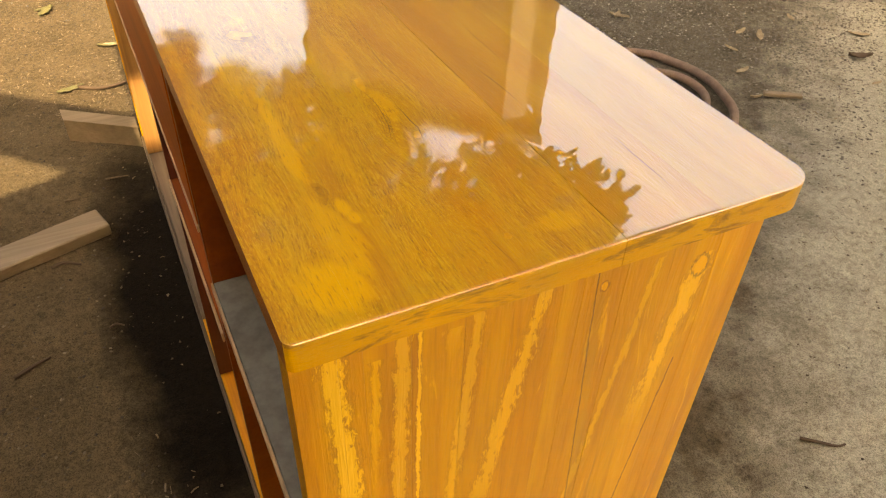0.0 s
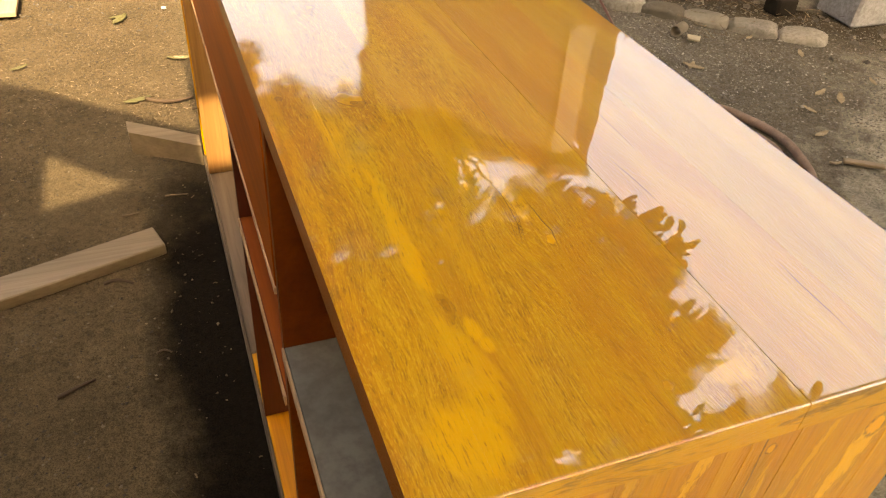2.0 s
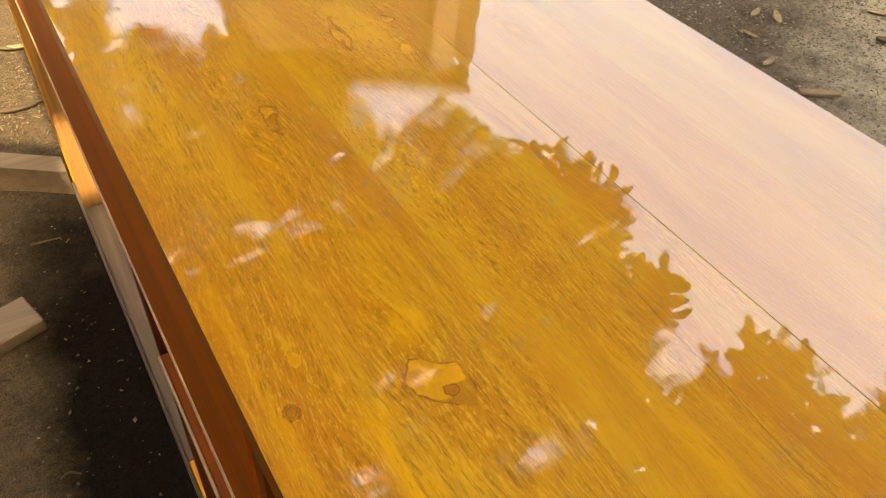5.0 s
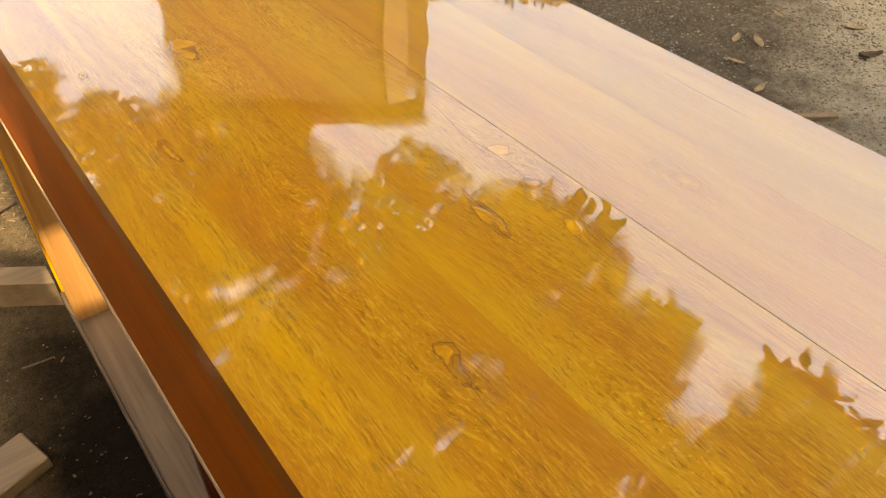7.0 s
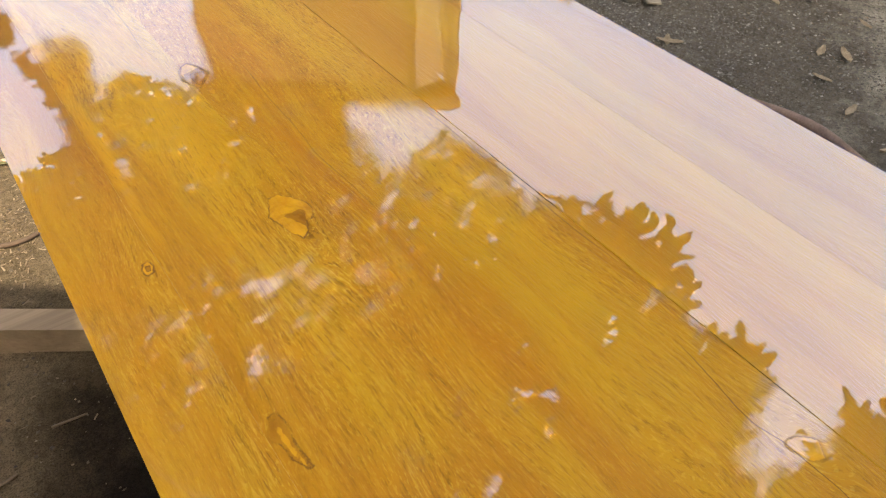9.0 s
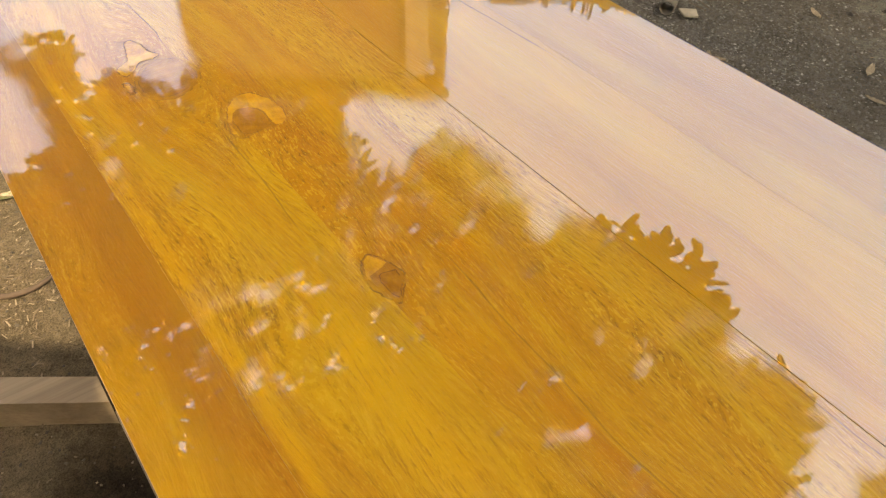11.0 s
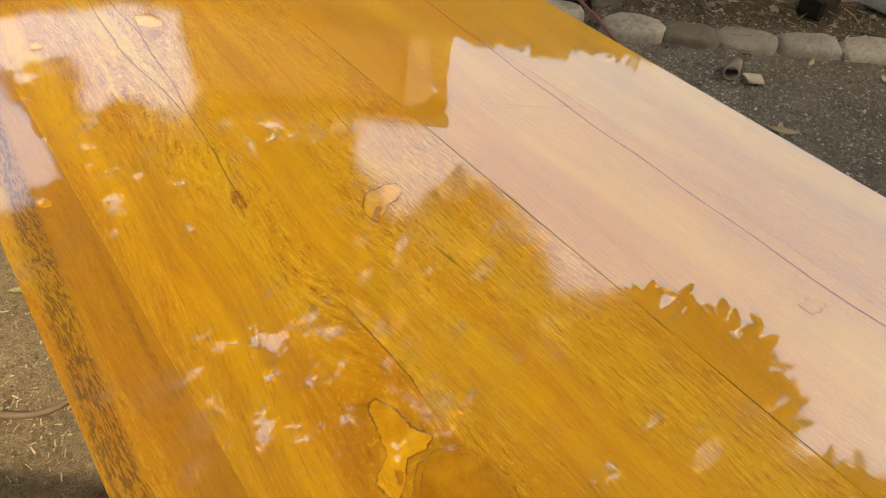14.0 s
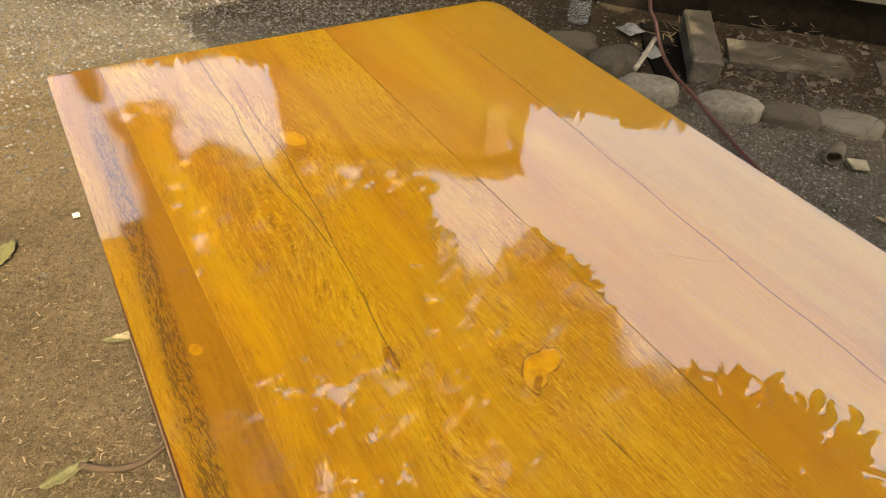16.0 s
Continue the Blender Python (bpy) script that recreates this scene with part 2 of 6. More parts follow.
def end_boards():
    """Roughly sanded upright boards under runny yellow varnish: flame-like pale streaks and dark checks."""
    m, n, l, p = material("yellow_varnished_boards")
    rnd = object_random(n)
    off = n.new("ShaderNodeCombineXYZ")
    l.new(math_node(n, l, "MULTIPLY", rnd, 37.0), off.inputs[0])
    l.new(math_node(n, l, "MULTIPLY", rnd, 91.0), off.inputs[2])
    add = n.new("ShaderNodeVectorMath")
    l.new(coords(n), add.inputs[0])
    l.new(off.outputs[0], add.inputs[1])
    v = add.outputs[0]
    broad = tex_noise(n, l, mapping(n, l, v, (34, 34, 2.2)), 1.0, 3, 0.55, 0.5)
    flame = tex_noise(n, l, mapping(n, l, v, (50, 50, 5.5), (4, 2, 1)), 1.0, 7, 0.68, 1.2)
    fine = tex_noise(n, l, mapping(n, l, v, (420, 420, 22), (1, 7, 3)), 1.0, 4, 0.65)
    crinkle = math_node(n, l, "SUBTRACT", tex_noise(n, l, mapping(n, l, v, (330, 330, 110), (3, 5, 2)), 1.0, 4, 0.7, 0.6), 0.5)
    check = tex_noise(n, l, mapping(n, l, v, (120, 120, 3.0), (9, 1, 5)), 1.0, 3, 0.6, 0.9)
    base = ramp(n, [(0.3, (0.50, 0.205, 0.003)), (0.52, (0.61, 0.28, 0.004)), (0.7, (0.68, 0.34, 0.006))])
    l.new(broad, base.inputs[0])
    fl = ramp(n, [(0.63, (0, 0, 0)), (0.655, (1, 1, 1))])
    l.new(flame, fl.inputs[0])
    c = mixc(n, l, math_node(n, l, "MULTIPLY", fl.outputs[0], 0.5), base.outputs[0], (0.84, 0.46, 0.02))
    dk = ramp(n, [(0.31, (1, 1, 1)), (0.36, (0, 0, 0))])
    l.new(check, dk.inputs[0])
    c = mixc(n, l, math_node(n, l, "MULTIPLY", dk.outputs[0], 0.3), c, (0.24, 0.10, 0.006))
    st = ramp(n, [(0.36, (0.6, 0.5, 0.42)), (0.54, (1, 1, 1))])
    l.new(fine, st.inputs[0])
    c = mixc(n, l, 0.22, c, mixc(n, l, 1.0, c, st.outputs[0], "MULTIPLY"))
    # sapwood streaks and two checks that run the height of the boards
    px = n.new("ShaderNodeSeparateXYZ")
    l.new(coords(n), px.inputs[0])
    ragged = math_node(n, l, "ADD", math_node(n, l, "MULTIPLY", math_node(n, l, "SUBTRACT", flame, 0.5), 3.2), math_node(n, l, "MULTIPLY", crinkle, 3.4))
    for cx, slope, w, z0, z1, amount, tone in ((0.089, -0.02, 0.0085, -0.1, 0.9, 0.85, (0.90, 0.56, 0.04)), (0.1418, 0.0, 0.0019, -0.1, 0.9, 0.95, (0.93, 0.58, 0.05)), (0.216, 0.17, 0.0075, 0.6, 0.875, 0.6, (0.86, 0.5, 0.03)),
                                               (0.1285, 0.02, 0.005, 0.2, 0.875, 0.6, (0.86, 0.5, 0.04)), (0.1765, 0.07, 0.005, 0.45, 0.875, 0.5, (0.86, 0.5, 0.04)), (0.352, 0.16, 0.009, 0.66, 0.86, 0.75, (0.86, 0.5, 0.03)), (0.163, 0.03, 0.006, 0.815, 0.868, 0.6, (0.85, 0.48, 0.02)), (0.112, 0.03, 0.0035, 0.72, 0.862, 0.6, (0.85, 0.48, 0.02)), (0.31, 0.14, 0.004, 0.5, 0.87, 0.5, (0.84, 0.47, 0.02)),
                                               (0.2725, -0.062, 0.0008, 0.2, 0.88, 0.8, (0.14, 0.07, 0.01)), (0.368, 0.10, 0.0009, 0.2, 0.75, 0.8, (0.14, 0.05, 0.006)), (0.278, -0.062, 0.006, 0.2, 0.86, 0.35, (0.36, 0.2, 0.02))):
        u = math_node(n, l, "SUBTRACT", px.outputs[0], math_node(n, l, "ADD", cx, math_node(n, l, "MULTIPLY", math_node(n, l, "SUBTRACT", px.outputs[2], 0.8), slope)))
        u = math_node(n, l, "ABSOLUTE", math_node(n, l, "ADD", math_node(n, l, "DIVIDE", u, w), ragged))
        across, up = ramp(n, [(0.55, (1, 1, 1)), (0.95, (0, 0, 0))]), n.new("ShaderNodeMapRange")
        l.new(u, across.inputs[0])
        up.interpolation_type = "SMOOTHSTEP"
        up.inputs["From Min"].default_value, up.inputs["From Max"].default_value = z0, z0 + 0.1
        l.new(px.outputs[2], up.inputs["Value"])
        end = math_node(n, l, "LESS_THAN", px.outputs[2], z1)
        if w > 0.0015:
            rim = ramp(n, [(0.62, (0, 0, 0)), (0.72, (1, 1, 1)), (0.84, (1, 1, 1)), (1.0, (0, 0, 0))])
            l.new(math_node(n, l, "MULTIPLY", u, 0.75), rim.inputs[0])
            c = mixc(n, l, math_node(n, l, "MULTIPLY", math_node(n, l, "MULTIPLY", rim.outputs[0], up.outputs[0]), math_node(n, l, "MULTIPLY", end, 0.4 * amount)), c, (0.30, 0.115, 0.003))
        c = mixc(n, l, math_node(n, l, "MULTIPLY", math_node(n, l, "MULTIPLY", across.outputs[0], up.outputs[0]), math_node(n, l, "MULTIPLY", end, amount)), c, tone)
    # small filled knots: across, up, half width, half height
    for kx, kz, rx, rz in ((0.359, 0.849, 0.0085, 0.012), (0.275, 0.860, 0.004, 0.0055)):
        du = math_node(n, l, "DIVIDE", math_node(n, l, "SUBTRACT", px.outputs[0], kx), rx)
        dv = math_node(n, l, "DIVIDE", math_node(n, l, "SUBTRACT", px.outputs[2], kz), rz)
        dist = math_node(n, l, "SQRT", math_node(n, l, "ADD", math_node(n, l, "MULTIPLY", du, du), math_node(n, l, "MULTIPLY", dv, dv)))
        dist = math_node(n, l, "ADD", dist, math_node(n, l, "MULTIPLY", crinkle, 1.1))
        disc, ring = ramp(n, [(0.7, (1, 1, 1)), (0.85, (0, 0, 0))]), ramp(n, [(0.68, (0, 0, 0)), (0.8, (1, 1, 1)), (0.88, (1, 1, 1)), (1.0, (0, 0, 0))])
        l.new(dist, disc.inputs[0])
        l.new(dist, ring.inputs[0])
        c = mixc(n, l, math_node(n, l, "MULTIPLY", disc.outputs[0], 0.7), c, (0.80, 0.40, 0.01))
        c = mixc(n, l, math_node(n, l, "MULTIPLY", ring.outputs[0], 0.7), c, (0.22, 0.08, 0.004))
    hue = n.new("ShaderNodeHueSaturation")
    l.new(math_node(n, l, "ADD", 0.95, math_node(n, l, "MULTIPLY", rnd, 0.1)), hue.inputs["Value"])
    l.new(c, hue.inputs["Color"])
    l.new(hue.outputs[0], p.inputs["Base Color"])
    p.inputs["Roughness"].default_value = 0.45
    p.inputs["Coat Weight"].default_value = 0.22
    p.inputs["Coat Roughness"].default_value = 0.25
    l.new(bump(n, l, fine, 0.35, 0.001, bump(n, l, flame, 0.5, 0.003)), p.inputs["Normal"])
    return m


def rough_mat(name, a, b, scale, rough=0.9, bump_d=0.004, c=None, fine=8.0):
    m, n, l, p = material(name)
    v = coords(n)
    r = ramp(n, [(0.3, a), (0.7, b)])
    l.new(tex_noise(n, l, v, scale, 6, 0.6), r.inputs[0])
    f = tex_noise(n, l, v, scale * fine, 4, 0.7)
    fr = ramp(n, [(0.35, (0.6, 0.58, 0.55)), (0.6, (1, 1, 1))])
    l.new(f, fr.inputs[0])
    col = mixc(n, l, 0.8, r.outputs[0], mixc(n, l, 1.0, r.outputs[0], fr.outputs[0], "MULTIPLY"))
    if c:
        k = ramp(n, [(0.5, (0, 0, 0)), (0.64, (1, 1, 1))])
        l.new(tex_noise(n, l, v, scale * 0.33, 3), k.inputs[0])
        col = mixc(n, l, k.outputs[0], col, c)
    l.new(col, p.inputs["Base Color"])
    p.inputs["Roughness"].default_value = rough
    l.new(bump(n, l, f, 0.7, bump_d), p.inputs["Normal"])
    return m


def island_mat(name, stops, rough=0.85):
    """Small loose pieces: each island its own tone."""
    m, n, l, p = material(name)
    r = ramp(n, stops)
    l.new(n.new("ShaderNodeNewGeometry").outputs["Random Per Island"], r.inputs[0])
    f = tex_noise(n, l, coords(n), 160, 3)
    fr = ramp(n, [(0.3, (0.65, 0.65, 0.65)), (0.7, (1, 1, 1))])
    l.new(f, fr.inputs[0])
    l.new(mixc(n, l, 1.0, r.outputs[0], fr.outputs[0], "MULTIPLY"), p.inputs["Base Color"])
    p.inputs["Roughness"].default_value = rough
    return m


def leaf_material(name, a, b):
    m, n, l, p = material(name)
    r = ramp(n, [(0.0, a), (1.0, b)])
    l.new(n.new("ShaderNodeNewGeometry").outputs["Random Per Island"], r.inputs[0])
    l.new(r.outputs[0], p.inputs["Base Color"])
    p.inputs["Roughness"].default_value = 0.55
    return m


def ground_material():
    m, n, l, p = material("packed_earth")
    v = coords(n)
    big = tex_noise(n, l, v, 0.9, 4, 0.6)
    mid = tex_noise(n, l, v, 6.0, 5, 0.62)
    fine = tex_noise(n, l, v, 70.0, 5, 0.7)
    grit = tex_noise(n, l, v, 330.0, 3, 0.75)
    r = ramp(n, [(0.3, (0.080, 0.063, 0.039)), (0.5, (0.123, 0.097, 0.060)), (0.7, (0.163, 0.131, 0.084))])
    l.new(math_node(n, l, "ADD", math_node(n, l, "MULTIPLY", big, 0.5), math_node(n, l, "MULTIPLY", mid, 0.5)), r.inputs[0])
    # greyer, finer crushed-stone dirt on the far side of the counter
    sep = n.new("ShaderNodeSeparateXYZ")
    l.new(v, sep.inputs[0])
    side = ramp(n, [(0.0, (0, 0, 0)), (1.0, (1, 1, 1))])
    wob = math_node(n, l, "ADD", math_node(n, l, "MULTIPLY", sep.outputs[0], 0.9), math_node(n, l, "MULTIPLY", mid, 0.5))
    back = math_node(n, l, "MAXIMUM", math_node(n, l, "SUBTRACT", sep.outputs[1], 3.4), 0.0)
    l.new(math_node(n, l, "ADD", math_node(n, l, "SUBTRACT", wob, 0.75), back), side.inputs[0])
    grey = ramp(n, [(0.3, (0.098, 0.092, 0.075)), (0.7, (0.164, 0.154, 0.126))])
    l.new(mid, grey.inputs[0])
    c = mixc(n, l, math_node(n, l, "MULTIPLY", side.outputs[0], 0.85), r.outputs[0], grey.outputs[0])
    # paler grey dirt towards the near end, right of the counter
    near_pale = ramp(n, [(0.0, (0, 0, 0)), (0.45, (1, 1, 1))])
    l.new(math_node(n, l, "ADD", math_node(n, l, "SUBTRACT", math_node(n, l, "MULTIPLY", sep.outputs[0], 0.9), math_node(n, l, "MULTIPLY", sep.outputs[1], 1.02)), math_node(n, l, "SUBTRACT", mid, 0.60)), near_pale.inputs[0])
    c = mixc(n, l, math_node(n, l, "MULTIPLY", near_pale.outputs[0], 0.85), c, (0.42, 0.415, 0.345))
    # eave and tree shade painted on the soil between edging stones and shed
    beyond = math_node(n, l, "ADD", math_node(n, l, "MULTIPLY", sep.outputs[0], 0.68), math_node(n, l, "MULTIPLY", sep.outputs[1], 0.73))
    soil_shade = ramp(n, [(0.0, (0, 0, 0)), (0.25, (1, 1, 1))])
    l.new(math_node(n, l, "ADD", math_node(n, l, "SUBTRACT", beyond, 3.72), math_node(n, l, "MULTIPLY", mid, 0.5)), soil_shade.inputs[0])
    c = mixc(n, l, math_node(n, l, "MULTIPLY", soil_shade.outputs[0], 0.85), c, (0.046, 0.035, 0.022))
    # oil-dark sawdust, drips and the counter's shade, painted together beside the open side
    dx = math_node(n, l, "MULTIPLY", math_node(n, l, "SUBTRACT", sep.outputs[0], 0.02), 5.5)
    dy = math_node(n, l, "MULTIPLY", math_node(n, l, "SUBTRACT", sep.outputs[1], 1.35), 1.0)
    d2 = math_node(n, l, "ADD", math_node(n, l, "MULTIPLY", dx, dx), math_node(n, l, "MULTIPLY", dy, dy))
    darkening = ramp(n, [(0.25, (1, 1, 1)), (1.0, (0, 0, 0))])
    l.new(math_node(n, l, "ADD", math_node(n, l, "SUBTRACT", d2, 0.3), math_node(n, l, "MULTIPLY", mid, 0.7)), darkening.inputs[0])
    c = mixc(n, l, math_node(n, l, "MULTIPLY", darkening.outputs[0], 0.96), c, (0.006, 0.0045, 0.003))
    fr = ramp(n, [(0.34, (0.62, 0.6, 0.56)), (0.52, (1, 1, 1)), (0.72, (1.25, 1.22, 1.16))])
    l.new(fine, fr.inputs[0])
    c = mixc(n, l, 0.85, c, mixc(n, l, 1.0, c, fr.outputs[0], "MULTIPLY"))
    gr = ramp(n, [(0.36, (0.5, 0.48, 0.45)), (0.52, (1, 1, 1)), (0.7, (1.3, 1.28, 1.22))])
    l.new(grit, gr.inputs[0])
    c = mixc(n, l, 0.95, c, mixc(n, l, 1.0, c, gr.outputs[0], "MULTIPLY"))
    l.new(c, p.inputs["Base Color"])
    p.inputs["Roughness"].default_value = 0.95
    p.inputs["Specular IOR Level"].default_value = 0.08
    b = bump(n, l, grit, 0.9, 0.003, bump(n, l, fine, 1.0, 0.012))
    l.new(b, p.inputs["Normal"])
    return m


def plain(name, colour, rough=0.5, metal=0.0):
    m, n, l, p = material(name)
    f = tex_noise(n, l, coords(n), 35, 4)
    r = ramp(n, [(0.3, tuple(0.8 * c for c in colour)), (0.7, tuple(min(1, 1.12 * c) for c in colour))])
    l.new(f, r.inputs[0])
    l.new(r.outputs[0], p.inputs["Base Color"])
    p.inputs["Roughness"].default_value, p.inputs["Metallic"].default_value = rough, metal
    return m


M_TOP = varnished_top()
M_END = end_boards()
M_BROWN = stained_board("brown_stained_plywood", (0.10, 0.022, 0.004), (0.155, 0.034, 0.005), (0.21, 0.05, 0.007), 0.5, 0.0, "Y", 0.3)
M_PANEL = stained_board("red_brown_panel", (0.32, 0.066, 0.003), (0.42, 0.09, 0.004), (0.50, 0.115, 0.006), 0.5, 0.0, "Y", 0.3)
for stained in (M_BROWN, M_PANEL):
    stained.node_tree.nodes["Principled BSDF"].inputs["Specular IOR Level"].default_value = 0.15
M_RED = stained_board("red_brown_inside", (0.08, 0.014, 0.005), (0.13, 0.024, 0.006), (0.18, 0.04, 0.008), 0.5, 0.2, "Z", 0.3)
M_ORANGE = stained_board("orange_stained_board", (0.22, 0.1, 0.03), (0.32, 0.17, 0.06), (0.4, 0.23, 0.09), 0.5, 0.4, "Z", 0.4)
M_AMBER = stained_board("amber_varnished_rail", (0.34, 0.11, 0.004), (0.48, 0.19, 0.006), (0.6, 0.28, 0.012), 0.5, 0.15, "Y", 0.4)
M_PALE = stained_board("bare_weathered_board", (0.065, 0.046, 0.03), (0.115, 0.083, 0.053), (0.19, 0.145, 0.1), 0.6, 0.0, "Y", 0.5)
M_BATTEN = stained_board("raw_timber", (0.11, 0.082, 0.05), (0.165, 0.128, 0.08), (0.215, 0.17, 0.112), 0.6, 0.0, "X", 0.3)
M_GREY = rough_mat("dusty_grey_shelf", (0.095, 0.095, 0.08), (0.155, 0.155, 0.132), 6, 0.7, 0.0006, (0.07, 0.062, 0.042))
M_LIP = plain("pale_cut_edge", (0.42, 0.28, 0.16), 0.6)
M_GROUND = ground_material()
M_STONE = rough_mat("rounded_stone", (0.11, 0.1, 0.082), (0.21, 0.2, 0.17), 9, 0.85, 0.004, (0.16, 0.15, 0.12))
M_GRAVEL = island_mat("gravel", [(0.0, (0.085, 0.079, 0.064)), (0.6, (0.14, 0.13, 0.107)), (0.88, (0.19, 0.178, 0.148)), (1.0, (0.34, 0.325, 0.285))])
M_BACKGRAVEL = island_mat("blue_grey_gravel", [(0.0, (0.05, 0.05, 0.049)), (0.6, (0.095, 0.095, 0.093)), (1.0, (0.19, 0.19, 0.186))])
M_GRIT = island_mat("brown_grit", [(0.0, (0.03, 0.023, 0.015)), (0.7, (0.085, 0.066, 0.042)), (1.0, (0.19, 0.16, 0.11))])
M_RUBBLE = island_mat("rubble", [(0.0, (0.035, 0.03, 0.023)), (0.7, (0.08, 0.07, 0.055)), (1.0, (0.2, 0.18, 0.145))])
M_CHIPS = island_mat("wood_shavings", [(0.0, (0.08, 0.057, 0.033)), (0.7, (0.16, 0.118, 0.07)), (1.0, (0.30, 0.235, 0.15))])
M_TWIG = plain("dry_twig", (0.065, 0.042, 0.025), 0.85)
M_DRYLEAF = rough_mat("dry_leaf", (0.22, 0.17, 0.1), (0.34, 0.28, 0.18), 30, 0.7, 0.001)
M_GREENLEAF = rough_mat("fallen_green_leaf", (0.085, 0.085, 0.032), (0.14, 0.135, 0.058), 30, 0.6, 0.001)
M_HOSE = rough_mat("rubber_hose", (0.15, 0.1, 0.075), (0.24, 0.17, 0.13), 30, 0.6, 0.0005)
M_CABLE = plain("red_brown_cable", (0.12, 0.05, 0.04), 0.5)
M_BARK = rough_mat("bark", (0.12, 0.09, 0.06), (0.25, 0.2, 0.15), 14, 0.9, 0.01)
M_LEAF = leaf_material("leaf_green", (0.035, 0.06, 0.012), (0.09, 0.13, 0.03))
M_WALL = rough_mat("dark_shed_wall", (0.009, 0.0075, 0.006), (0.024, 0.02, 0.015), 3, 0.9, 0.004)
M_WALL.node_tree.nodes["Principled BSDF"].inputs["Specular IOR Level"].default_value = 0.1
M_CONCRETE = rough_mat("old_concrete", (0.1, 0.092, 0.075), (0.19, 0.178, 0.15), 5, 0.9, 0.003, (0.14, 0.13, 0.1))
M_DAMPCONCRETE = rough_mat("damp_concrete", (0.05, 0.045, 0.034), (0.15, 0.14, 0.115), 11, 0.9, 0.005, (0.045, 0.04, 0.026))
# near-black base keeps the sunlit house front as dark as a backlit one
M_HOUSE_DARK = rough_mat("house_near_black", (0.008, 0.0065, 0.005), (0.018, 0.015, 0.011), 1.2, 0.9, 0.002)
M_PILLAR = rough_mat("pale_pillar_paint", (0.036, 0.032, 0.026), (0.055, 0.048, 0.038), 1.5, 0.7, 0.001)
M_SHADE_SHEET = rough_mat("rusty_shade_sheet", (0.16, 0.1, 0.07), (0.28, 0.2, 0.15), 2, 0.7, 0.002)
M_THATCH = island_mat("dry_thatch", [(0.0, (0.012, 0.009, 0.006)), (1.0, (0.035, 0.027, 0.017))])

# ---- building helpers ----


def mesh_of(name, bm):
    me = bpy.data.meshes.new(name)
    bm.normal_update()
    bm.to_mesh(me)
    bm.free()
    return me


def part(name, bm, mat, parent=None, label="", smooth=False):
    me = mesh_of(name, bm)
    me.materials.append(mat)
    if smooth:
        for f in me.polygons:
            f.use_smooth = True
    ob = new(name, me)
    if parent is not None:
        ob.parent = parent
        ob.matrix_parent_inverse = parent.matrix_world.inverted()
    if label:
        ob["label"] = label
    return ob


def empty(name, loc=(0, 0, 0)):
    ob = new(name)
    ob.location = loc
    ob.matrix_world = Matrix.Translation(loc)
    return ob


def box_bm(x0, x1, y0, y1, z0, z1, bevel=0.0, wear=0.0, seg=1):
    bm = bmesh.new()
    bmesh.ops.create_cube(bm, size=1.0)
    for v in bm.verts:
        v.co = Vector((x0 + (v.co.x + 0.5) * (x1 - x0), y0 + (v.co.y + 0.5) * (y1 - y0), z0 + (v.co.z + 0.5) * (z1 - z0)))
    if bevel:
        bmesh.ops.bevel(bm, geom=bm.edges[:], offset=bevel, segments=seg, profile=0.6, affect="EDGES")
    if wear:
        bmesh.ops.subdivide_edges(bm, edges=bm.edges[:], cuts=2, use_grid_fill=True)
        for v in bm.verts:
            v.co += noise.noise_vector(v.co * 9.0) * wear
    return bm


def bar_bm(a, b, width, height, bevel=0.003, wear=0.0015):
    """A timber of that section from a to b; a and b are on its bottom's middle line."""
    a, b = Vector(a), Vector(b)
    d = b - a
    bm = box_bm(0, d.length, -width / 2, width / 2, 0, height, bevel, wear)
    ang = math.atan2(d.y, d.x)
    tilt = -math.asin(d.z / d.length)
    bm.transform(Matrix.Translation(a) @ Euler((0, tilt, ang)).to_matrix().to_4x4())
    return bm


def prism_bm(poly, z0, z1):
    bm = bmesh.new()
    lo = [bm.verts.new((x, y, z0)) for x, y in poly]
    hi = [bm.verts.new((x, y, z1)) for x, y in poly]
    bm.faces.new(hi)
    bm.faces.new(lo[::-1])
    k = len(poly)
    for i in range(k):
        bm.faces.new((lo[i], lo[(i + 1) % k], hi[(i + 1) % k], hi[i]))
    bmesh.ops.recalc_face_normals(bm, faces=bm.faces)
    return bm


